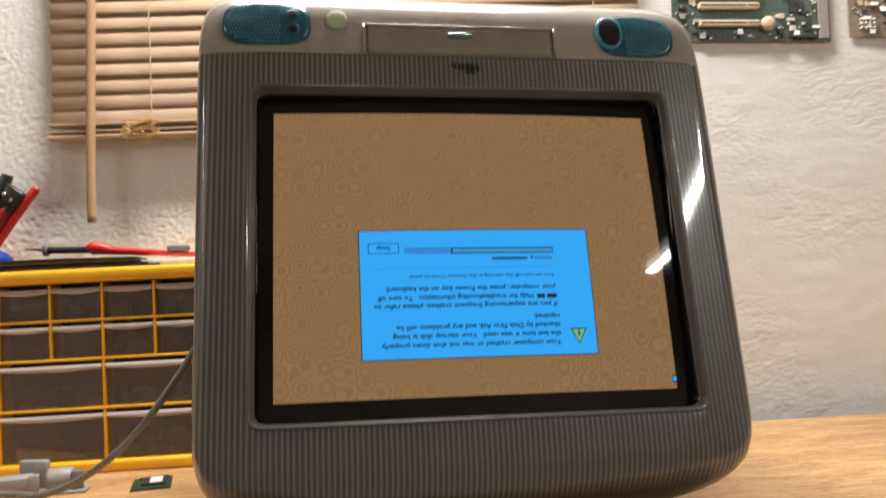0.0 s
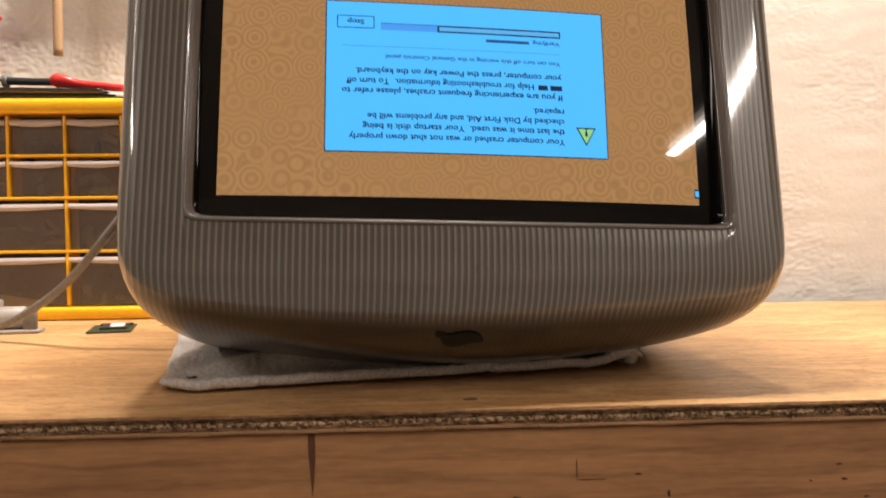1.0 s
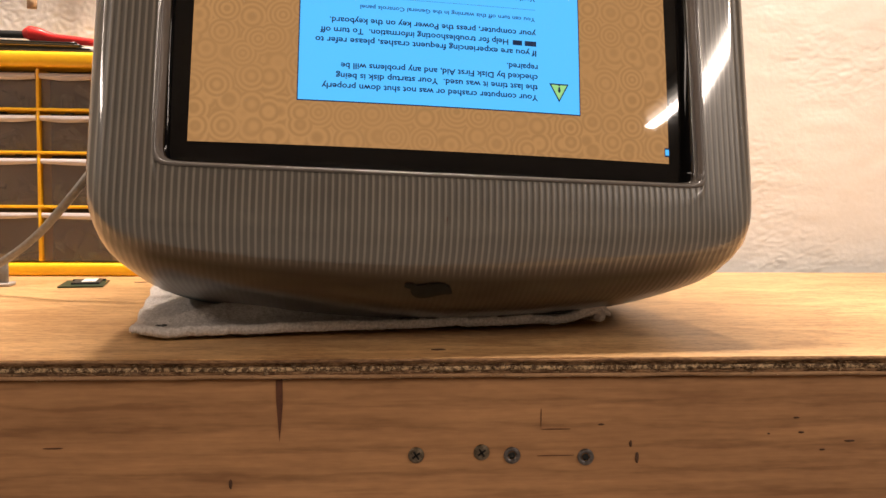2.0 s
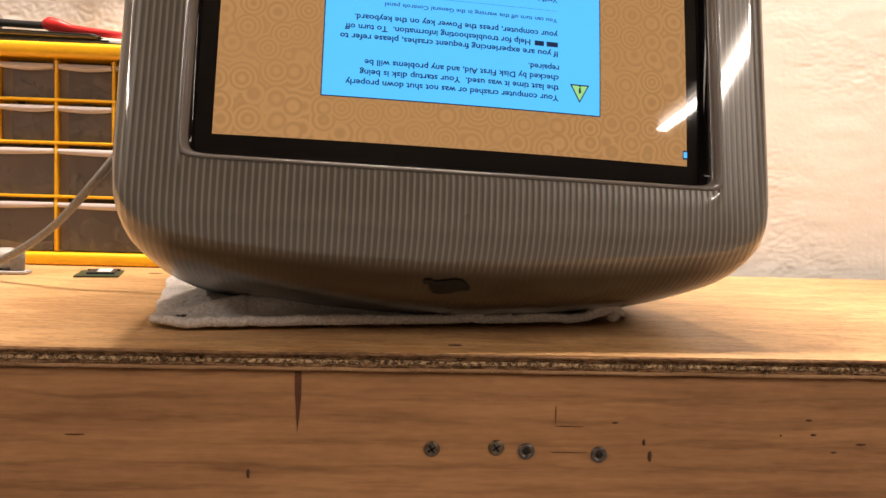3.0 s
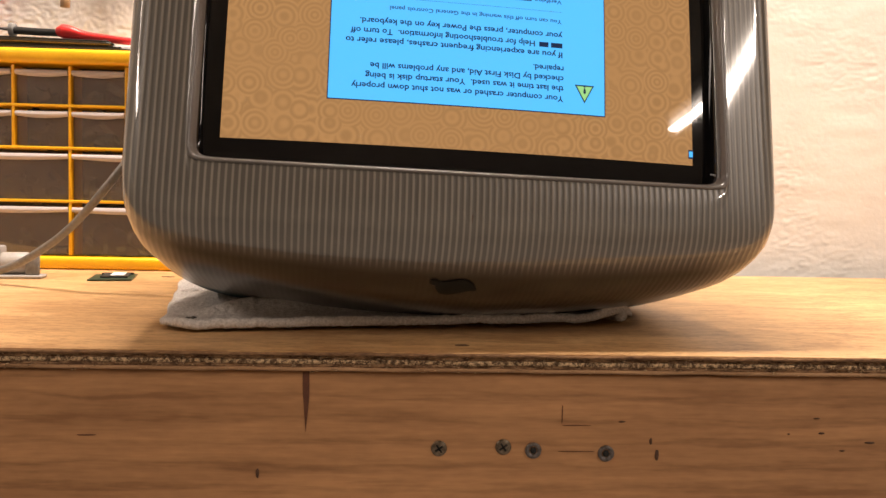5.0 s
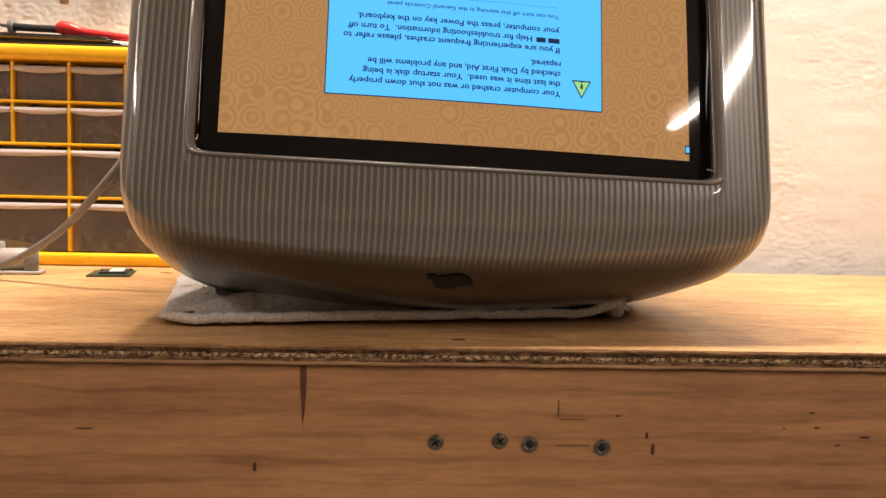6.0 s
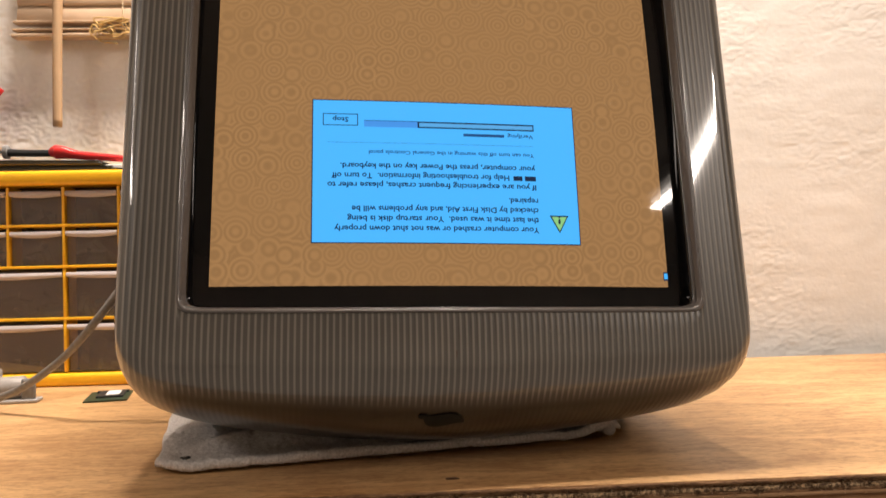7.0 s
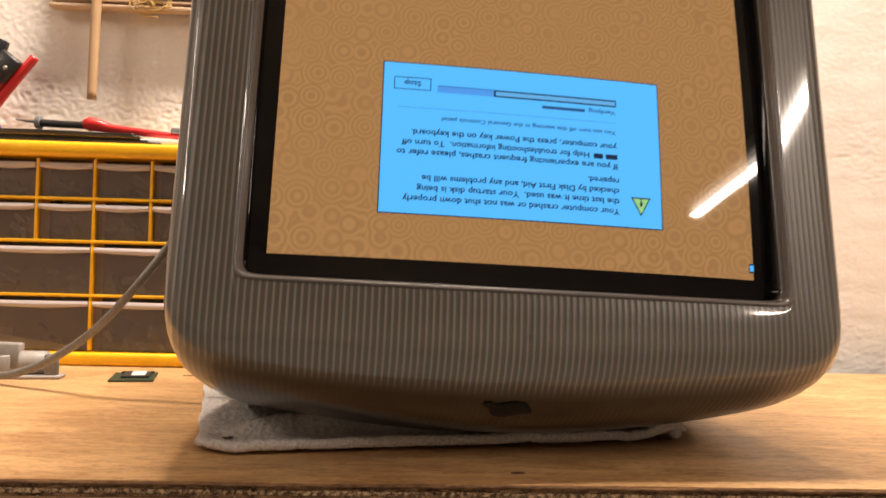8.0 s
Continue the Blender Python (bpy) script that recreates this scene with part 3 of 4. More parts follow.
def opening(phi, grow, d, n=44.0):
    c, s = math.cos(phi), math.sin(phi)
    a, b = HALF_W + grow, OPEN_H / 2 + grow
    r = ((abs(c) / a) ** n + (abs(s) / b) ** n) ** (-1 / n)
    return Vector((r * c, d, OPEN_MID + r * s))


def angles():
    corner = [math.atan2(sy * 0.110, sx * 0.1465) for sx in (-1, 1) for sy in (-1, 1)]
    base = [-math.pi + 2 * math.pi * i / 800 for i in range(800)]
    extra = [c + k * 0.006 for c in corner for k in range(-14, 15)]
    return sorted({round(a, 4) for a in base + extra})


PHI = angles()


def loft(rings, cap=False):
    b = bmesh.new()
    vs = [[b.verts.new(p) for p in ring] for ring in rings]
    n = len(vs[0])
    for lo, hi in zip(vs, vs[1:]):
        for i in range(n):
            b.faces.new((lo[i], lo[(i + 1) % n], hi[(i + 1) % n], hi[i]))
    if cap:
        b.faces.new(vs[-1])
    bmesh.ops.recalc_face_normals(b, faces=b.faces)
    return b


def seam_depth(phi):
    """How far back the ribbed front reaches: short on the flanks, long on the crown it stands on."""
    low = min(1.0, max(0.0, -math.sin(phi) - 0.28) / 0.40)
    high = min(1.0, max(0.0, math.sin(phi) - 0.62) / 0.12)
    flank = 0.01255 + 0.00395 * math.tanh(4 * math.cos(phi))
    return flank + 0.110 * low * low * (3 - 2 * low) + 0.028 * high * high * (3 - 2 * high)


def tube_face(u, v, off=0.0):
    """The picture tube's bulging glass."""
    return Vector((u, 0.0058 + (u * u + (v - 0.112) ** 2) / 4.6 - off, v))


def on_glass(b, off):
    """Lays a flat x, z mesh upon the glass."""
    for v in b.verts:
        v.co = tube_face(*in_window(v.co.x, v.co.z), off)
    return b


def glass_patch(u0, u1, v0, v1, off, nx=24, ny=18):
    return sheet(nx, ny, lambda s, t: tube_face(u0 + (u1 - u0) * s, v0 + (v1 - v0) * t, off))


def in_window(u, v):
    """From the alert's own grid to the place on the glass."""
    return u + 0.0002, 0.0361 + (v - 0.0374) * 0.984


def ink_patch(u0, u1, v0, v1, off, nx=24, ny=18):
    a, b = in_window(u0, v0), in_window(u1, v1)
    return glass_patch(a[0], b[0], a[1], b[1], off, nx, ny)


def upside_text(text, u_start, u_end, v_mid, cap):
    """A line of screen writing, turned over with the computer: it begins at u_start and runs to smaller u."""
    b = letters(text, u_start - u_end, cap / 0.70)
    for v in b.verts:
        v.co = Vector((u_start - v.co.x, 0, v_mid + cap * 0.5 - v.co.y))
    return b


def on_base(u, v, off=0.0):
    """The place on the pale underside panel at (u, v), lifted off by a little."""
    lo, hi = 0.0, 0.062
    for _ in range(30):
        d = (lo + hi) / 2
        w, b = half_width(d), base_v(d) - MID
        top = MID + b * max(0.0, 1 - (abs(u) / w) ** UP_N) ** (1 / UP_N) if abs(u) < w else MID
        if top < v:
            lo = d
        else:
            hi = d
    if v <= base_v(0.0) - 0.001:
        lo = 0.0
    tip = min(1.2, max(0.0, (v - 0.280) / 0.036))
    return Vector((u, lo - off * math.cos(tip) - 0.0011 * (1 - tip / 1.2), v + off * math.sin(tip)))


def oval_patch(cu, cv, ru, rv, off, edge=0.0012, n=2.6, rings=8, steps=36):
    """A raised oval pad on the underside panel."""
    b = bmesh.new()
    rows = []
    for j in range(rings + 2):
        f = min(j, rings) / rings
        o = off if j < rings else (off * 0.8 if j == rings else -0.002)
        f = f if j < rings else (1.0 if j == rings else 1.03)
        rows.append([b.verts.new(on_base(cu + f * ru * math.copysign(abs(math.cos(a)) ** (2 / n), math.cos(a)), cv + f * rv * math.copysign(abs(math.sin(a)) ** (2 / n), math.sin(a)), o)) for a in (2 * math.pi * i / steps for i in range(steps))] if j else [b.verts.new(on_base(cu, cv, o))] * steps)
    for j in range(rings + 1):
        for i in range(steps):
            q = [rows[j][i], rows[j][(i + 1) % steps], rows[j + 1][(i + 1) % steps], rows[j + 1][i]]
            q = list(dict.fromkeys(q))
            b.faces.new(q)
    bmesh.ops.recalc_face_normals(b, faces=b.faces)
    return b


def build_computer():
    pc = thing("computer", "upside-down all-in-one computer, ribbed grey and teal plastic", "computer", CASE)
    # the ribbed front, from the picture opening over the flanks and the crown
    face = [[opening(p, 0.0012, 0.0) for p in PHI] for k in (0,)]
    a0, a1 = face[0], [outline(p, 0.0) for p in PHI]
    face += [[a0[i].lerp(a1[i], f) + Vector((0, -0.0006 * math.sin(math.pi * f), 0)) for i in range(len(PHI))] for f in (0.33, 0.66)]
    face.append(a1)
    near = 0.0074
    face += [[outline(p, d) for p in PHI] for d in (0.0001, 0.0003, 0.0006, 0.001, 0.0015, 0.0021, CHEEK, 0.0033, 0.0038, 0.0045, 0.0054, 0.0064, near)]
    face += [[outline(p, near + (seam_depth(p) - near) * k) for p in PHI] for k in (0.06, 0.13, 0.22, 0.32, 0.43, 0.55, 0.68, 0.84, 1.0)]
    whole = loft(face)
    ribbed = whole.copy()
    bmesh.ops.bisect_plane(ribbed, geom=ribbed.verts[:] + ribbed.edges[:] + ribbed.faces[:], plane_co=(0, 0, SEAM - 0.0003), plane_no=(0, 0, 1), clear_outer=True)
    pale = whole
    bmesh.ops.bisect_plane(pale, geom=pale.verts[:] + pale.edges[:] + pale.faces[:], plane_co=(0, 0, SEAM + 0.0003), plane_no=(0, 0, 1), clear_inner=True)
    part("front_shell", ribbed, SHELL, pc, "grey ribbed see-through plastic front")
    base = part("base_panel", pale, MILKY, pc, "milky pale plastic underside panel")
    part("seam", loft([[p + Vector((0, 0.0030, 0)) for p in (outline(q, seam_depth(q) * k).lerp(Vector((0, 0.02, MID)), 0.018) for q in PHI)] for k in (0.0, 0.05, 0.17, 0.48, 1.0)]), RIM, pc, "dark gap between the shells")
    rear = [[outline(p, d0 + (0.40 - d0) * k) for p, d0 in ((q, seam_depth(q) + 0.001) for q in PHI)] for k in (0, 0.08, 0.2, 0.35, 0.5, 0.65, 0.8, 0.92, 1.0)]
    rear[0] = [p.lerp(Vector((0, p.y, MID)), 0.002) for p in rear[0]]
    rear.append([p.lerp(Vector((0, 0.415, MID)), 0.5) + Vector((0, 0.012, 0)) for p in rear[-1]])
    part("rear_shell", loft(rear, True), TEAL_DARK, pc, "dark teal plastic back")
    rim = [[opening(p, g, d) for p in PHI] for g, d in ((0.0020, 0.0012), (0.0018, -0.0010), (0.0011, -0.0015), (0.0003, -0.0012), (-0.0004, 0.0002), (-0.0014, 0.0050), (-0.0022, 0.0056))]
    part("bezel", loft(rim), RIM, pc, "smooth glossy grey rim round the screen")
    part("surround", loft([[opening(p, g, d) for p in PHI] for g, d in ((-0.0020, 0.0055), (-0.0030, 0.0066), (-0.0034, 0.026))]), MASK, pc, "black recess round the tube")
    gl = part("screen_glass", glass_patch(-0.1475, 0.1475, -0.0035, 0.2255, 0.0, 40, 30), MASK, pc, "black glossy picture tube border")
    part("desktop", glass_patch(-0.1345, 0.1334, 0.0110, 0.2110, 0.0004, 40, 30), TAN, gl, "tan desktop with a pattern of rings")
    part("alert_border", glass_patch(-0.0788, 0.0798, 0.0355, 0.1232, 0.0006), INK, gl)
    part("alert", glass_patch(-0.0782, 0.0792, 0.0361, 0.1226, 0.0008), CYAN, gl, "bright blue alert window")
    lines = (("Your computer crashed or was not shut down properly", 0.0545, -0.0660, 0.0455), ("the last time it was used.  Your startup disk is being", 0.0545, -0.0585, 0.0515), ("checked by Disk First Aid, and any problems will be", 0.0545, -0.0560, 0.0575), ("repaired.", 0.0545, 0.0365, 0.0635), ("If you are experiencing frequent crashes, please refer to", 0.0538, -0.0700, 0.0720), ("Help for troubleshooting information.  To turn off", 0.0375, -0.0675, 0.0778), ("your computer, press the Power key on the keyboard.", 0.0538, -0.0625, 0.0838))
    for text, u0, u1, v in lines:
        part("writing", on_glass(upside_text(text, u0, u1, v, 0.0034), 0.0010), INK, gl, smooth=False)
    for text, u0, u1, v in (("You can turn off this warning in the General Controls panel", 0.0535, -0.0460, 0.0925), ("Verifying", 0.0535, 0.0375, 0.1048)):
        part("writing", on_glass(upside_text(text, u0, u1, v, 0.0024), 0.0010), INK_SOFT, gl, smooth=False)
    for u0, u1, v0, v1, m in ((0.0400, 0.0455, 0.0763, 0.0793, INK), (0.0470, 0.0538, 0.0763, 0.0793, INK), (0.0105, 0.0355, 0.1039, 0.1057, INK_SOFT), (-0.0700, 0.0535, 0.0985, 0.0987, INK_SOFT)):
        part("bar", ink_patch(u0, u1, v0, v1, 0.0010, 8, 2), m, gl)
    part("progress_bar", ink_patch(-0.0170, 0.0540, 0.1085, 0.1128, 0.0010, 12, 2), INK, gl)
    part("progress_fill", ink_patch(-0.0160, 0.0533, 0.1093, 0.1118, 0.0012, 12, 2), CYAN_PALE, gl)
    part("progress_track", ink_patch(-0.0487, -0.0170, 0.1086, 0.1126, 0.0010, 8, 2), CYAN_TRACK, gl)
    part("progress_edge", ink_patch(-0.0487, -0.0170, 0.1124, 0.1128, 0.0012, 8, 2), INK_SOFT, gl)
    for u0, u1, v0, v1 in ((-0.0728, -0.0522, 0.1092, 0.1097), (-0.0728, -0.0522, 0.1163, 0.1168), (-0.0728, -0.0723, 0.1092, 0.1168), (-0.0527, -0.0522, 0.1092, 0.1168)):
        part("button_edge", ink_patch(u0, u1, v0, v1, 0.0010, 4, 4), INK, gl)
    part("writing", on_glass(upside_text("Stop", -0.0578, -0.0672, 0.1130, 0.0030), 0.0010), INK, gl, smooth=False)
    for s, m, off in ((1.0, INK, 0.0010), (0.80, LIME, 0.0012)):
        b = bmesh.new()
        b.faces.new([b.verts.new((0.0669 + s * du, 0, 0.0508 + s * dv)) for du, dv in ((-0.0058, 0.0042), (0, -0.0068), (0.0058, 0.0042))])
        bmesh.ops.triangulate(b, faces=b.faces)
        part("warning_sign", on_glass(b, off), m, gl, smooth=False)
    part("writing", on_glass(upside_text("!", 0.0677, 0.0661, 0.0520, 0.0048), 0.0014), INK, gl, smooth=False)
    part("strip_icon", ink_patch(0.1305, 0.1335, 0.0158, 0.0212, 0.0008, 3, 4), INK, gl)
    part("strip_icon", ink_patch(0.1309, 0.1331, 0.0168, 0.0202, 0.0010, 3, 4), CYAN, gl)
    # badge on the crown, and marks
    def crown(u, d, off=0.0004):
        v = chin_v(d) - crown_sag(d) * (1 - abs(u / half_width(d)) ** 1.8)
        return Vector((u, d - off * 0.6, v - off))
    def badge(s, t):
        a, r = 2 * math.pi * s, t
        u = 0.0118 * math.cos(a)
        d = 0.0055 * math.sin(a) * (1 - 0.25 * math.cos(a)) + 0.0012 * math.cos(3 * a)
        return crown(-0.0028 + u * r, 0.0248 + d * r, 0.0005)
    part("badge", sheet(40, 6, badge), LOGO, pc, "dark fruit-shaped badge")
    part("leaf", sheet(14, 3, lambda s, t: crown(-0.0152 + 0.0030 * math.cos(2 * math.pi * s) * t, 0.0215 + 0.0018 * math.sin(2 * math.pi * s) * t, 0.0005)), LOGO, pc)
    part("nick", sheet(2, 6, lambda s, t: Vector((0.0014 + 0.0006 * s * (1 - t), -0.0010, -0.0275 - 0.006 * t))), DARK_WOOD, pc, "small brown nick")
    # the nameplate is left as plain strokes
    for u, w, h in ((0.0098, 0.0008, 0.0062), (0.0068, 0.0009, 0.0082), (0.0046, 0.0006, 0.0074), (0.0024, 0.0009, 0.0082), (-0.0008, 0.0007, 0.0050), (-0.0032, 0.0009, 0.0052), (-0.0062, 0.0008, 0.0050), (-0.0086, 0.0006, 0.0030)):
        part("name_bar", box(u - w / 2, u + w / 2, -0.0020, -0.0008, 0.2468 - h, 0.2468, 0.0002, 1), LOGO, pc)
    # speakers, sockets, button and tray door on the pale panel
    for cu, cv, ru, sign in ((-0.1388, 0.2757, 0.0300, -1), (0.1325, 0.2727, 0.0290, 1)):
        pad = part("speaker_grille", oval_patch(cu, cv, ru, 0.0172, 0.0012, n=3.3), TEAL, base, "teal plastic speaker cover with raised dots")
        dots = bmesh.new()
        for i in range(26):
            for j in range(11):
                u = cu + ru * (-0.95 + 1.9 * (i + 0.5 * (j % 2)) / 26)
                v = cv + 0.0172 * (-0.9 + 1.8 * j / 10)
                e = (abs(u - cu) / (ru * 0.93)) ** 2.8 + (abs(v - cv) / 0.0160) ** 2.8
                if e > 1 or sign * (u - cu) < -0.30 * ru:
                    continue
                p = on_base(u, v, 0.0013)
                ring = [dots.verts.new(p + Vector((0.00085 * math.cos(a), 0.0001, 0.00085 * math.sin(a)))) for a in (0, 1.2566, 2.5133, 3.7699, 5.0265)]
                tip = dots.verts.new(p + Vector((0, -0.0009, 0.0003)))
                for q in range(5):
                    dots.faces.new((ring[q], ring[(q + 1) % 5], tip))
        bmesh.ops.recalc_face_normals(dots, faces=dots.faces)
        tagged(part("dots", dots, TEAL_PALE, pad), kind="stuff")
    for cu, cv, r in ((-0.1207, 0.2817, 0.0050), (-0.1207, 0.2702, 0.0050)):
        part("socket", oval_patch(cu, cv, r, r, 0.0015, n=2.0, steps=20), TEAL, base, "round headphone socket")
        part("socket_hole", oval_patch(cu, cv, r * 0.66, r * 0.66, 0.0017, n=2.0, steps=20), HOLE, base)
    part("window_rim", oval_patch(0.1120, 0.2748, 0.0102, 0.0138, 0.0016, n=2.2, steps=26), TEAL_PALE, base)
    part("sensor_window", oval_patch(0.1120, 0.2748, 0.0088, 0.0122, 0.0018, n=2.2, steps=26), HOLE, base, "dark oval sensor window")
    part("power_button", oval_patch(-0.0900, 0.2787, 0.0072, 0.0072, 0.0022, n=2.0), BUTTON, base, "round pale green power button")
    part("tray_door", sheet(40, 10, lambda s, t: on_base(-0.0680 + 0.1340 * s, 0.2535 + 0.0210 * t, 0.0009), (0, 0.004, -0.001)), MILKY_DOOR, base, "smoky disc tray door")
    for v0, v1, u0, u1 in ((0.2755, 0.2766, -0.0712, 0.0692), (0.2535, 0.2755, -0.0716, -0.0705), (0.2535, 0.2755, 0.0683, 0.0694)):
        part("door_edge", sheet(40 if u1 - u0 > 0.1 else 2, 8, lambda s, t: on_base(u0 + (u1 - u0) * s, v0 + (v1 - v0) * t, 0.0016), (0, 0.003, -0.001)), MILKY, base)
    slot = on_base(-0.0015, 0.2683, 0.0022)
    part("tray_button", box(slot.x - 0.0088, slot.x + 0.0088, slot.y - 0.001, slot.y + 0.002, slot.z - 0.0017, slot.z + 0.0017, 0.0008, 3), CHROME, base, "small chrome tray button")


# ---- cloth under the computer ----
def build_cloth():
    turn = radians(11.6)
    ax, ay = Vector((math.cos(turn), math.sin(turn), 0)), Vector((-math.sin(turn), math.cos(turn), 0))
    corner = Vector((-0.078, 0.581, 0))

    def f(s, t):
        x, y = 0.301 * s, 0.35 * t
        # rounded corners, a wavy hem, and bumps where the weight gathers the cloth
        bow = 0.020 * (1 - min(1, s / 0.075)) ** 2 + 0.007 * (1 - min(1, (1 - s) / 0.06)) ** 2
        yy = y + bow * (1 - t) + 0.0022 * noise.noise(Vector((s * 9, 0, 1))) * (1 - t)
        p = corner + ax * (x + 0.004 * noise.noise(Vector((0, t * 5, 3)))) + ay * yy
        hem = math.exp(-((y - 0.008) / 0.010) ** 2)
        gather = min(1.0, max(0.0, (s - 0.04) / 0.24)) * math.exp(-((y - 0.044) / 0.020) ** 2) * (0.62 + 0.38 * abs(math.sin(s * 17 + 2.2 * noise.noise(Vector((s * 5, 2, 0))))))
        left = math.exp(-((x - 0.064) / 0.030) ** 2) * math.exp(-((y - 0.050) / 0.022) ** 2)
        right = math.exp(-((x - 0.289) / 0.013) ** 2) * math.exp(-((y - 0.016) / 0.02) ** 2)
        z = 0.9052 + 0.0016 * hem + 0.0145 * gather + 0.0048 * left + 0.0135 * right + 0.0012 * noise.noise(Vector((x * 60, y * 60, 0))) + 0.0010 * noise.noise(Vector((x * 330, y * 330, 4)))
        # the edges roll over to the bench
        rim = min(x + 0.003, 0.304 - x, y + 0.003)
        z = 0.9028 + (z - 0.9028) * (1 - (1 - min(1.0, max(0.0, rim) / 0.011)) ** 2) ** 0.5
        return Vector((p.x, p.y, z))
    b = sheet(240, 200, f, (0, 0, -0.0024))
    cloth = solo("cloth", b, CLOTH, "grey folded towelling cloth under the computer", "cloth")
    # a stitched hem along the front
    hem = [f(0.035 + 0.935 * i / 120, 0.012) + Vector((0, -0.0022 + 0.0006 * noise.noise(Vector((i * 0.7, 0, 2))), -0.0012 + 0.0007 * noise.noise(Vector((i * 0.45, 3, 0))))) for i in range(121)]
    part("hem", tube(hem, 0.0029, 10), CLOTH, cloth)
    roll = [f(0.968, 0.012 + 0.05 * i) + Vector((0.002 * math.sin(i * 2.0), -0.004 if i == 0 else 0, 0)) for i in range(6)]
    for p in roll:
        p.z = 0.9062
    part("rolled_end", tube(roll, (0.0040, 0.0060, 0.0062, 0.0058, 0.0055, 0.0050), 14), CLOTH, cloth)
    stitch = bmesh.new()
    for k in range(9):
        p = f(0.055 + 0.012 * noise.noise(Vector((k, 0, 0))), 0.05 + 0.012 * noise.noise(Vector((0, k, 5)))) + Vector((0, 0, 0.0004))
        a = k * 1.3
        d = Vector((0.0032 * math.cos(a), 0.0045 * math.sin(a), 0))
        tube([p - d, p, p + d], 0.0004, 5, stitch)
    part("stitch", stitch, BLACK, cloth, "dark stitched mark in the corner")


# ---- drawer cabinet ----
CAB_Y, CAB_D = 0.991, 0.118
X0, X1 = -0.515, -0.170


def drawer(cab, x0, x1, z0, z1):
    """One pull-out tray: a smoky front with a frosted lip."""
    g = 0.0022
    x0, x1, z0, z1 = x0 + g, x1 - g, z0 + g * 0.6, z1 - g
    y = CAB_Y + 0.004
    d = part("drawer", box(x0, x1, y, y + 0.0018, z0, z1 - 0.0085, 0.0005, 1), DRAWER, cab, "smoky clear plastic drawer", False)
    w = x1 - x0
    lip = sheet(16, 4, lambda s, t: (x0 + w * s, y - 0.0035 - 0.002 * math.sin(math.pi * t), z1 - 0.0088 + 0.0050 * t - 0.0020 * math.sin(math.pi * s) * (1 - t)), (0, 0.004, 0))
    part("lip", lip, LIP, d, "frosted pull lip", False)
    return d


def build_cabinet():
    cab = thing("drawer_cabinet", "yellow plastic small-parts cabinet with smoky clear drawers", "cabinet")
    part("top_rail", box(X0, X1, CAB_Y - 0.006, CAB_Y + CAB_D, 1.1125, 1.1280, 0.0050, 4), YELLOW, cab)
    part("bottom_rail", box(X0, X1 + 0.004, CAB_Y - 0.006, CAB_Y + CAB_D, 0.9003, 0.9135, 0.0040, 4), YELLOW, cab)
    rows = ((1.0700, 1.1125, 0.0575), (1.0262, 1.0700, 0.0575), (0.9710, 1.0262, 0.115), (0.9135, 0.9710, 0.115))
    for z0, z1, w in rows[:-1]:
        part("shelf", box(X0, X1, CAB_Y, CAB_Y + CAB_D, z0 - 0.0015, z0 + 0.0015, 0.0006), YELLOW, cab)
    part("back", box(X0, X1, CAB_Y + CAB_D - 0.003, CAB_Y + CAB_D, 0.913, 1.113), YELLOW, cab)
    # added dark sheet: the shade deep in the drawers as a colour
    part("dim_backing", box(X0 + 0.001, X1 - 0.001, CAB_Y + 0.030, CAB_Y + 0.032, 0.913, 1.113), INSIDE, cab, "dark sheet standing in for the shaded inside of the drawers")
    for x in (X0 - 0.003, X1):
        part("side", box(x, x + 0.003, CAB_Y - 0.004, CAB_Y + CAB_D, 0.9003, 1.1275, 0.001), YELLOW, cab)
    for z0, z1, w in rows:
        n = round((X1 - X0) / w)
        for i in range(n):
            if i:
                x = X0 + i * w
                part("divider", box(x - 0.0017, x + 0.0017, CAB_Y + 0.0004, CAB_Y + CAB_D, z0 + 0.0014, z1 - 0.0014, 0.0006), YELLOW, cab)
            drawer(cab, X0 + i * w, X0 + (i + 1) * w, z0, z1)
    slip = solo("paper_slip", sheet(10, 3, lambda s, t: (-0.385 + 0.075 * s, CAB_Y + 0.0072 + 0.001 * t, 0.9150 + t * (0.0160 - 0.011 * s)), (0, 0.0006, 0)), PAPER, "cream paper slip lying in a drawer", "paper")
    rng = random.Random(11)
    for z0, z1, w in rows:
        for i in range(round((X1 - X0) / w)):
            heap = bmesh.new()
            for _ in range(9 if w < 0.1 else 16):
                a = rng.uniform(0.004, 0.011)
                at = pose(X0 + i * w + rng.uniform(0.012, w - 0.012), CAB_Y + rng.uniform(0.013, 0.024), z0 + 0.004 + rng.random() ** 2 * (z1 - z0) * 0.42, rng.uniform(0, 90), rng.uniform(0, 180), 0)
                box(-a, a, -0.003, 0.003, -a * 0.4, a * 0.4, 0.0008, 1, heap, at)
            tagged(part("contents", heap, rng.choice((INSIDE, CHIP, STEEL_DARK, INSIDE, CABLE)), cab, "small loose parts seen dimly", False), kind="stuff")
    blob = bmesh.new()
    for k in range(7):
        c = Vector((-0.268 + 0.0125 * k, CAB_Y + 0.020, 0.922 + 0.007 * math.sin(k * 1.7) + (0.008 if k in (1, 2, 4) else 0)))
        bmesh.ops.create_icosphere(blob, subdivisions=2, radius=1, matrix=Matrix.Translation(c) @ Matrix.Diagonal((0.012, 0.007, 0.010 + 0.003 * (k % 3), 1)))
    solo("rubber_parts", blob, RUBBER, "dark rubber parts heaped in a drawer", "spare parts")


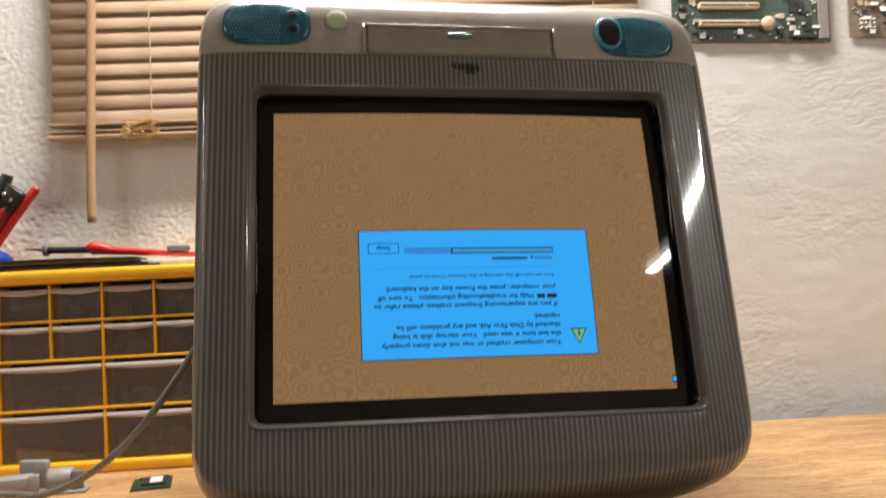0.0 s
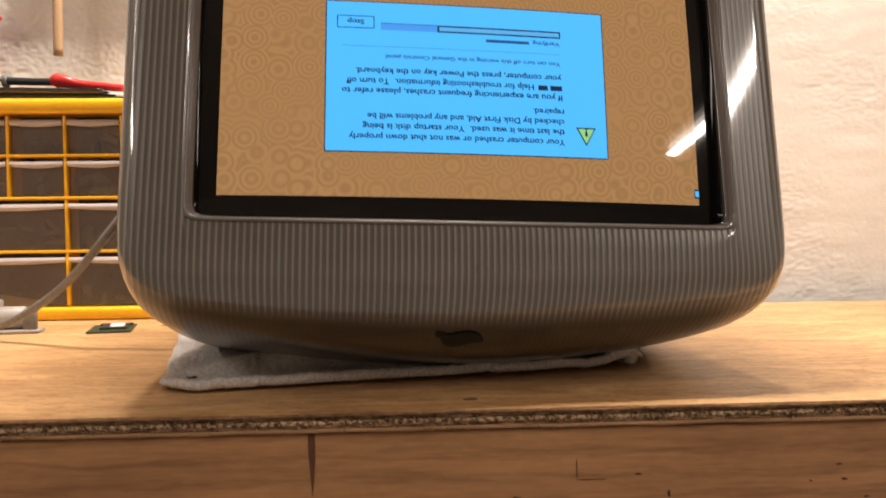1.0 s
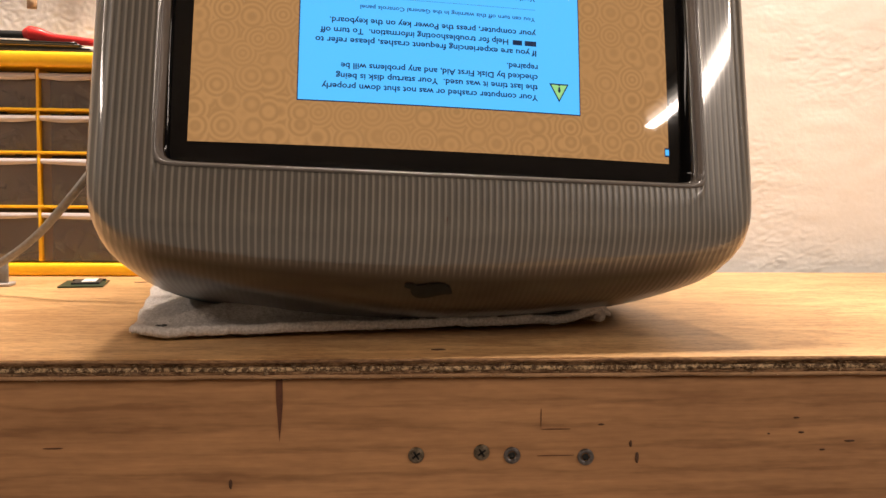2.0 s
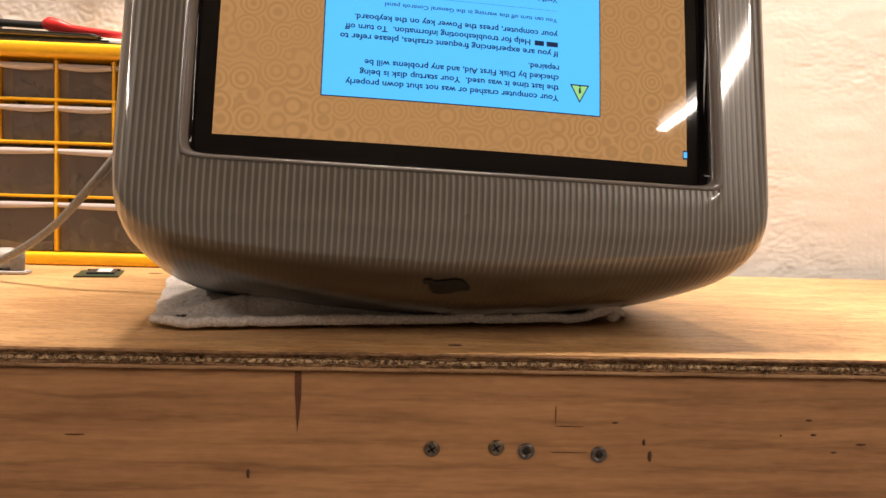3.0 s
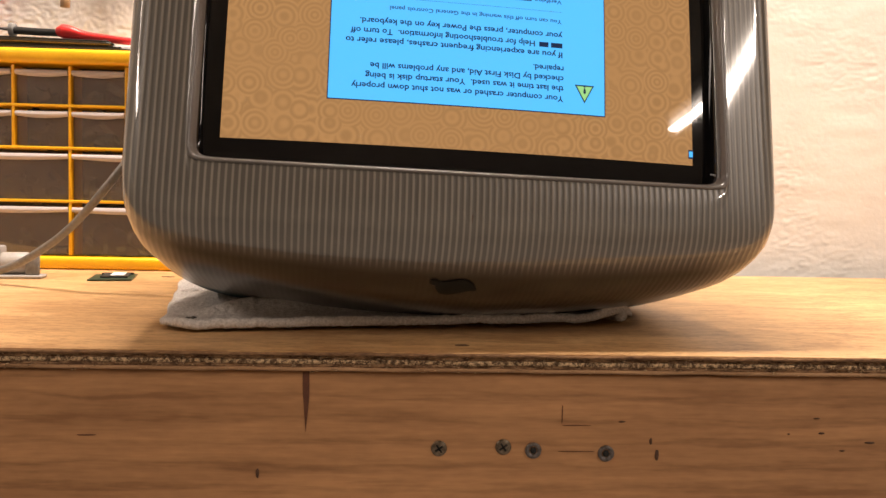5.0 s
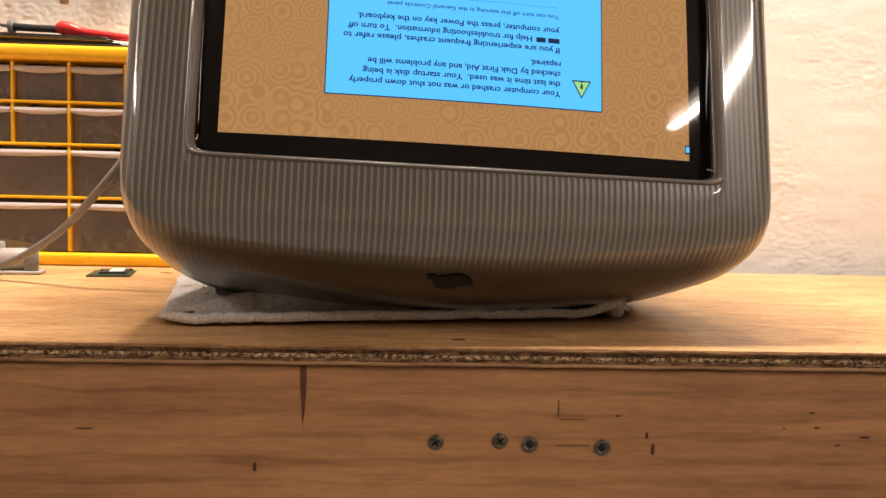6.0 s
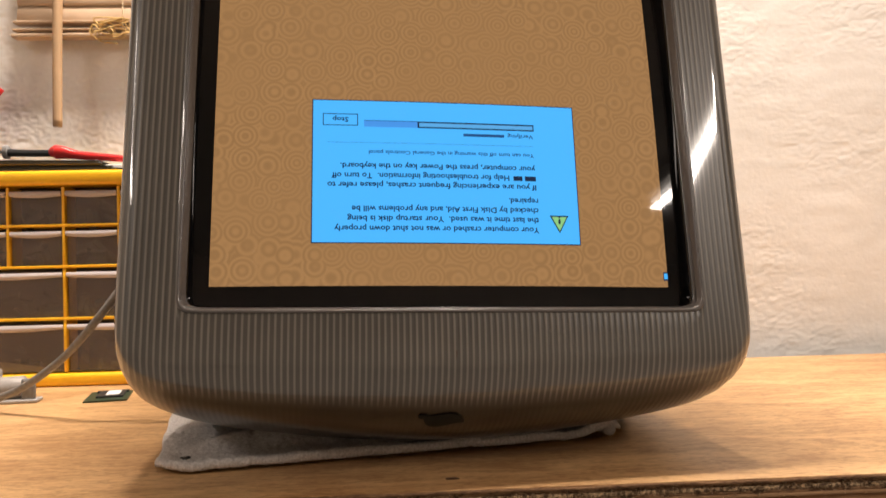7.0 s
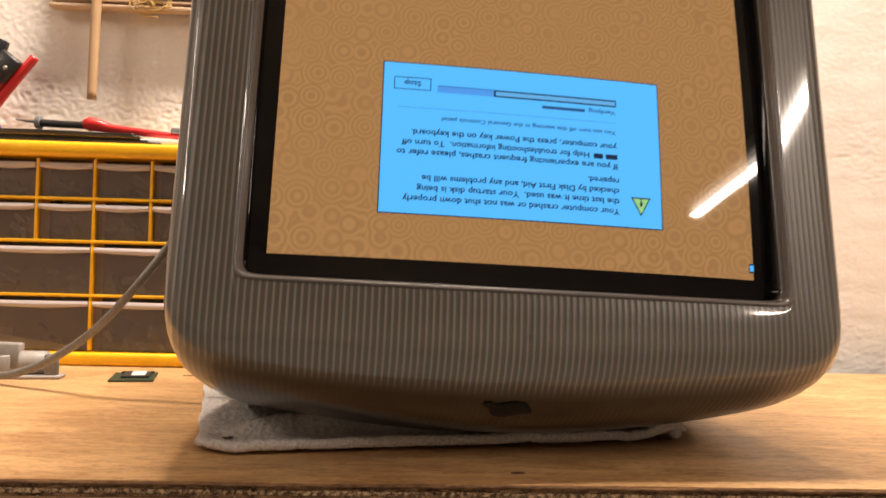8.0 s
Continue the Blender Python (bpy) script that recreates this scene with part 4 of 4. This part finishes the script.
def build_cabinet_top():
    top = 1.1280
    stack = thing("sheet_stack", "fanned stack of thin black sheets on the yellow cabinet", "sheets")
    for k, (x1, dy) in enumerate(((-0.222, 0.0), (-0.236, 0.004), (-0.244, 0.001), (-0.250, 0.006))):
        z = top + 0.0003 + k * 0.0031
        bend = 0.0010 * k
        part("sheet", sheet(30, 6, lambda s, t: (-0.425 + (x1 + 0.425) * s, CAB_Y + 0.004 + dy + 0.085 * t, z + 0.0024 + bend * math.sin(3 * s) * (1 - s)), (0, 0, -0.0012)), SHEET, stack)
        part("sheet_edge", sheet(30, 1, lambda s, t: (-0.425 + (x1 + 0.423) * s, CAB_Y + 0.0045 + dy + 0.084 * t, z + 0.0012 + bend * math.sin(3 * s) * (1 - s)), (0, 0, -0.0009)), SHEET_EDGE, stack, "tan backing")
    solo("white_card", box(-0.250, -0.185, CAB_Y + 0.012, CAB_Y + 0.07, top + 0.0003, top + 0.0075, 0.001, m=None), WHITE, "white card beside the black sheets", "card")
    probe = thing("test_probe", "red and black pointed test probe lying on black sheets", "test probe")
    y = 1.037
    part("handle", tube([(-0.316, y, 1.1535), (-0.309, y, 1.1545), (-0.300, y, 1.1535), (-0.285, y, 1.1505), (-0.255, y, 1.1475), (-0.215, y, 1.1440), (-0.175, y, 1.1400)], (0.0040, 0.0080, 0.0070, 0.0048, 0.0042, 0.0034, 0.0030), 16), RED, probe, "red moulded handle")
    part("barrel", tube([(-0.363, y, 1.1545), (-0.340, y, 1.1535), (-0.314, y, 1.1530)], (0.0042, 0.0040, 0.0040), 14), BLACK, probe, "black barrel")
    part("collar", tube([(-0.365, y, 1.1550), (-0.3605, y, 1.1548)], 0.0074, 18), CABLE, probe)
    part("tip", tube([(-0.387, y, 1.1572), (-0.378, y, 1.1562), (-0.364, y, 1.1550)], (0.0006, 0.0012, 0.0022), 10), STEEL_DARK, probe)
    part("clip", box(-0.222, -0.196, y - 0.004, y + 0.004, 1.1465, 1.1535, 0.002), CABLE, probe)
    lump = bmesh.new()
    bmesh.ops.create_icosphere(lump, subdivisions=4, radius=1, matrix=Matrix.Translation((-0.438, CAB_Y + 0.050, 1.1445)) @ Matrix.Diagonal((0.034, 0.030, 0.0165, 1)))
    for v in lump.verts:
        v.co.z = max(v.co.z, top + 0.0004) + 0.0008 * noise.noise(v.co * 90)
    solo("blue_cap", lump, BLUE, "blue smooth plastic cap on the yellow cabinet", "plastic cap")
    pl = thing("pliers", "red-handled black pliers leaning against the wall", "pliers")
    yy = 1.090
    part("handle", tube([(-0.468, yy, 1.129), (-0.444, yy, 1.168), (-0.417, yy, 1.207), (-0.393, yy, 1.238)], (0.0050, 0.0056, 0.0060, 0.0052), 12), RED, pl, "bright red grip")
    part("handle", tube([(-0.490, yy - 0.004, 1.1335), (-0.462, yy - 0.004, 1.165), (-0.444, yy - 0.004, 1.190), (-0.425, yy - 0.004, 1.216)], (0.006, 0.008, 0.010, 0.008), 12), DEEP_RED, pl, "deep red grip")
    m = pose(-0.424, yy - 0.004, 1.224, 0, 38, 0)
    part("jaw", box(-0.013, 0.013, -0.008, 0.006, -0.016, 0.016, 0.003, 2, m=m), BLACK, pl, "black steel jaw")
    part("jaw", box(-0.006, 0.006, -0.006, 0.006, -0.018, 0.020, 0.002, 2, m=pose(-0.432, yy - 0.006, 1.236, 0, 18, 0)), BLACK, pl)
    for u, w in ((-0.004, 1.230), (0.004, 1.222)):
        part("rivet", lathe([(0.0026, 0), (0.0026, 0.0015), (0.0012, 0.002)], 14, Matrix.Translation((-0.424 + u, yy - 0.0118, w)) @ pose(0, 0, 0, 90)), SILVER, pl)


# ---- blind ----
def build_blind():
    blind = thing("window_blind", "pale wooden slatted blind, lowered, in front of the wall", "blind")
    x0, x1, y = -0.376, 0.391, 1.1005
    pitch = 0.0203
    slat_mesh = None
    for i in range(22):
        z = 1.3295 + pitch * i
        if slat_mesh is None:
            def f(s, t):
                a = (t - 0.5) * 0.025
                return (x0 + (x1 - x0) * s, 0.20 * a - 0.0024 * (1 - (2 * t - 1) ** 2), 0.96 * a)
            ob = part("slat", sheet(10, 8, f, (0, 0.0014, 0)), BLIND, blind)
            slat_mesh = ob.data
        else:
            ob = new("slat", slat_mesh)
            ob.parent = blind
        ob.matrix_basis = pose(0.0006 * math.sin(i * 2.1), y, z, 2.5 * math.sin(i * 1.7))
    part("bottom_rail", box(x0 - 0.003, x1 + 0.003, y - 0.008, y + 0.008, 1.3155, 1.3185, 0.0008), BLIND, blind)
    part("bottom_rail", box(x0 - 0.005, x1 + 0.004, y - 0.009, y + 0.008, 1.2985, 1.3030, 0.0012), BLIND, blind)
    part("bottom_slat", box(x0 - 0.004, x1 + 0.003, y - 0.008, y + 0.008, 1.3070, 1.3090, 0.0006), BLIND, blind)
    part("head_rail", box(x0 - 0.01, x1 + 0.01, y - 0.025, WALL_Y - 0.002, 1.775, 1.82, 0.002), BLIND, blind)
    for x in (-0.251, 0.060, 0.327):
        b = tube([(x, y - 0.0095, 1.30), (x + 0.001, y - 0.0110, 1.40), (x, y - 0.0105, 1.55), (x, y - 0.0105, 1.78)], 0.0009, 6)
        tube([(x + 0.002, y + 0.009, 1.30), (x + 0.002, y + 0.009, 1.78)], 0.0008, 6, b)
        part("ladder_cord", b, CORD, blind)
    part("wand", tube([(-0.325, y - 0.018, 1.1905), (-0.3235, y - 0.018, 1.30), (-0.3195, y - 0.018, 1.48), (-0.3165, y - 0.018, 1.775)], (0.0052, 0.0056, 0.0058, 0.0058), 14), WAND, blind, "round wooden tilt wand")
    rng = random.Random(5)
    b = bmesh.new()
    for k in range(5):
        p = Vector((-0.262, y - 0.014, 1.306))
        pts = [p + Vector((rng.uniform(-0.022, 0.022), rng.uniform(-0.006, 0.002), rng.uniform(-0.011, 0.013))) for _ in range(6)]
        tube([Vector((-0.251, y - 0.012, 1.317))] + pts, 0.0008, 5, b)
    tube([(-0.262, y - 0.014, 1.300), (-0.282, y - 0.015, 1.311), (-0.287, y - 0.015, 1.301), (-0.274, y - 0.016, 1.291), (-0.255, y - 0.016, 1.288)], 0.0009, 5, b)
    part("knotted_cord", b, YCORD, blind, "tangled yellow pull cord")


# ---- circuit boards on the wall ----
def build_board(x0, x1, z0, z1, tilt, board_mat, label, seed, slots):
    bd = thing("circuit_board", label, "circuit board", pose(x0, WALL_Y - 0.0042, z0, 0, tilt, 0))
    w, h = x1 - x0, z1 - z0
    part("board", box(0, w, 0, 0.0016, 0, h), board_mat, bd, smooth=False)
    rng = random.Random(seed)
    part("standoff", lathe([(0.003, 0), (0.003, 0.012)], 10, Matrix.Translation((0.012, 0.0135, 0.20)) @ pose(0, 0, 0, 90)), SILVER, bd)
    for z in slots:
        s = part("slot", box(0.036, 0.120, -0.0080, 0, z, z + 0.0082, 0.0008, 1), CREAM, bd, "cream card slot", False)
        part("slot_gap", box(0.038, 0.100, -0.0084, -0.0075, z + 0.0034, z + 0.0048), DARK_WOOD, s, smooth=False)
        part("slot_gap", box(0.103, 0.118, -0.0084, -0.0075, z + 0.0034, z + 0.0048), DARK_WOOD, s, smooth=False)
    for k in range(230):
        u, v = rng.uniform(0.004, w - 0.012), rng.uniform(0.003, 0.09)
        if slots and 0.030 < u < 0.142 and v > 0.012:
            continue
        a, c = rng.choice(((0.003, 0.0016), (0.004, 0.003), (0.0016, 0.003), (0.0022, 0.0022), (0.008, 0.007), (0.011, 0.004)))
        part("component", box(u, u + a, -rng.uniform(0.0008, 0.0035), 0, v, v + c, 0.0002, 1), rng.choice((CHIP, CHIP, SILVER, SILVER, CREAM, CHIP, WHITE)), bd, smooth=False)
    for k in range(5):
        u, v = (0.008, 0.152, 0.196, 0.03, w - 0.01)[k], (0.038, 0.018, 0.055, 0.075, 0.03)[k]
        part("mounting_ring", lathe([(0.0036, 0), (0.0036, 0.0006), (0.0020, 0.0008), (0.0018, 0)], 16, Matrix.Translation((u, 0, v)) @ pose(0, 0, 0, 90)), SILVER, bd)
    return bd


def build_boards():
    b = build_board(0.440, 0.662, 1.405, 1.65, 1.7, PCB, "green computer circuit board hung on the white wall", 3, (0.020, 0.0445, 0.069))
    part("buzzer", lathe([(0.0095, 0), (0.0095, 0.007), (0.0085, 0.009), (0.003, 0.0094)], 26, Matrix.Translation((0.132, 0, 0.024)) @ pose(0, 0, 0, 90)), CREAM, b, "round cream coin part")
    part("chip", box(0.165, 0.185, -0.002, 0, 0.040, 0.056, 0.0004), CHIP, b, smooth=False)
    part("chip", box(0.184, 0.196, -0.002, 0, 0.014, 0.028, 0.0004), CHIP, b, smooth=False)
    part("connector", box(0.170, 0.185, -0.006, 0, 0.004, 0.008, 0.0004), CHIP, b, smooth=False)
    part("connector", box(0.188, 0.202, -0.006, 0, 0.004, 0.008, 0.0004), CHIP, b, smooth=False)
    part("silver_plate", box(0.205, 0.219, -0.003, 0, 0.004, 0.09, 0.0006), PLUG, b, smooth=False)
    c = build_board(0.690, 0.91, 1.404, 1.64, 1.2, PCB_BROWN, "brown circuit board with silver pins hung on the wall", 8, ())
    for k in range(12):
        part("pin", lathe([(0.0022, 0), (0.0022, 0.004), (0.001, 0.005)], 10, Matrix.Translation((0.016 + 0.006 * (k % 4), 0, 0.012 + 0.006 * (k // 4))) @ pose(0, 0, 0, 90)), WHITE, c)


# ---- bench clutter ----
def build_clutter():
    m = thing("memory_module", "small dark green memory module lying on the bench", "circuit board", pose(-0.2105, 0.902, BENCH_Z + 0.0004, 0, 0, 12))
    part("board", box(-0.019, 0.019, -0.030, 0.030, 0, 0.0012), PCB_DARK, m, smooth=False)
    part("chip", box(-0.010, 0.014, -0.014, 0.018, 0.0012, 0.0030, 0.0003), CHIP, m, smooth=False)
    part("chip", box(-0.013, 0.016, 0.020, 0.027, 0.0012, 0.0028, 0.0003), CHIP, m, smooth=False)
    part("label", box(-0.002, 0.010, -0.008, 0.020, 0.0030, 0.0034), WHITE, m, "white paper label", False)
    cable = thing("cable", "grey round cable rising from the bench to the computer", "cable")
    pts = [(-0.36, 0.872, 0.9065), (-0.325, 0.860, 0.9068), (-0.296, 0.840, 0.9085), (-0.2566, 0.820, 0.9220), (-0.214, 0.800, 0.948), (-0.1778, 0.780, 0.981), (-0.1489, 0.780, 1.0189), (-0.130, 0.775, 1.045), (-0.108, 0.770, 1.062), (-0.085, 0.770, 1.070)]
    part("jacket", tube(pts, 0.0033, 12), CABLE, cable)
    plug = thing("plug", "pale grey cable plug with clips on the bench", "plug")
    part("body", box(-0.026, 0.022, -0.012, 0.012, 0, 0.016, 0.003, 3, m=pose(-0.352, 0.905, BENCH_Z + 0.0003, 0, 0, 15)), PLUG, plug)
    part("flange", box(-0.004, 0.004, -0.016, 0.016, 0, 0.028, 0.002, 2, m=pose(-0.335, 0.925, BENCH_Z + 0.0003, 0, 0, 75)), PLUG, plug)
    part("base", box(-0.024, 0.022, -0.010, 0.012, 0, 0.003, 0.001, 2, m=pose(-0.292, 0.888, BENCH_Z + 0.0003, 0, 0, 8)), PLUG, plug)
    ring = lathe([(0.0100, -0.012), (0.0108, -0.010), (0.0108, 0.010), (0.0100, 0.012)], 22, pose(-0.297, 0.894, BENCH_Z + 0.013, 0, 90, 12))
    part("clip", ring, PLUG, plug, "rounded clip")
    part("clip_mouth", box(-0.006, 0.006, -0.011, -0.004, 0.002, 0.022, 0.002, 2, m=pose(-0.280, 0.894, BENCH_Z + 0.0003, 0, 0, 12)), CABLE, plug)
    part("stem", box(-0.005, 0.005, -0.004, 0.004, 0, 0.019, 0.001, 2, m=pose(-0.322, 0.890, BENCH_Z + 0.0003, 0, 0, 20)), PLUG, plug)


build_room()
ceiling_light(LAMP_A[0], LAMP_A[1], 0)
ceiling_light(LAMP_B[0], LAMP_B[1], 90)
ceiling_light(LAMP_C[0], LAMP_C[1], 90)
build_bench()
build_computer()
build_cloth()
build_cabinet()
build_cabinet_top()
build_blind()
build_boards()
build_clutter()
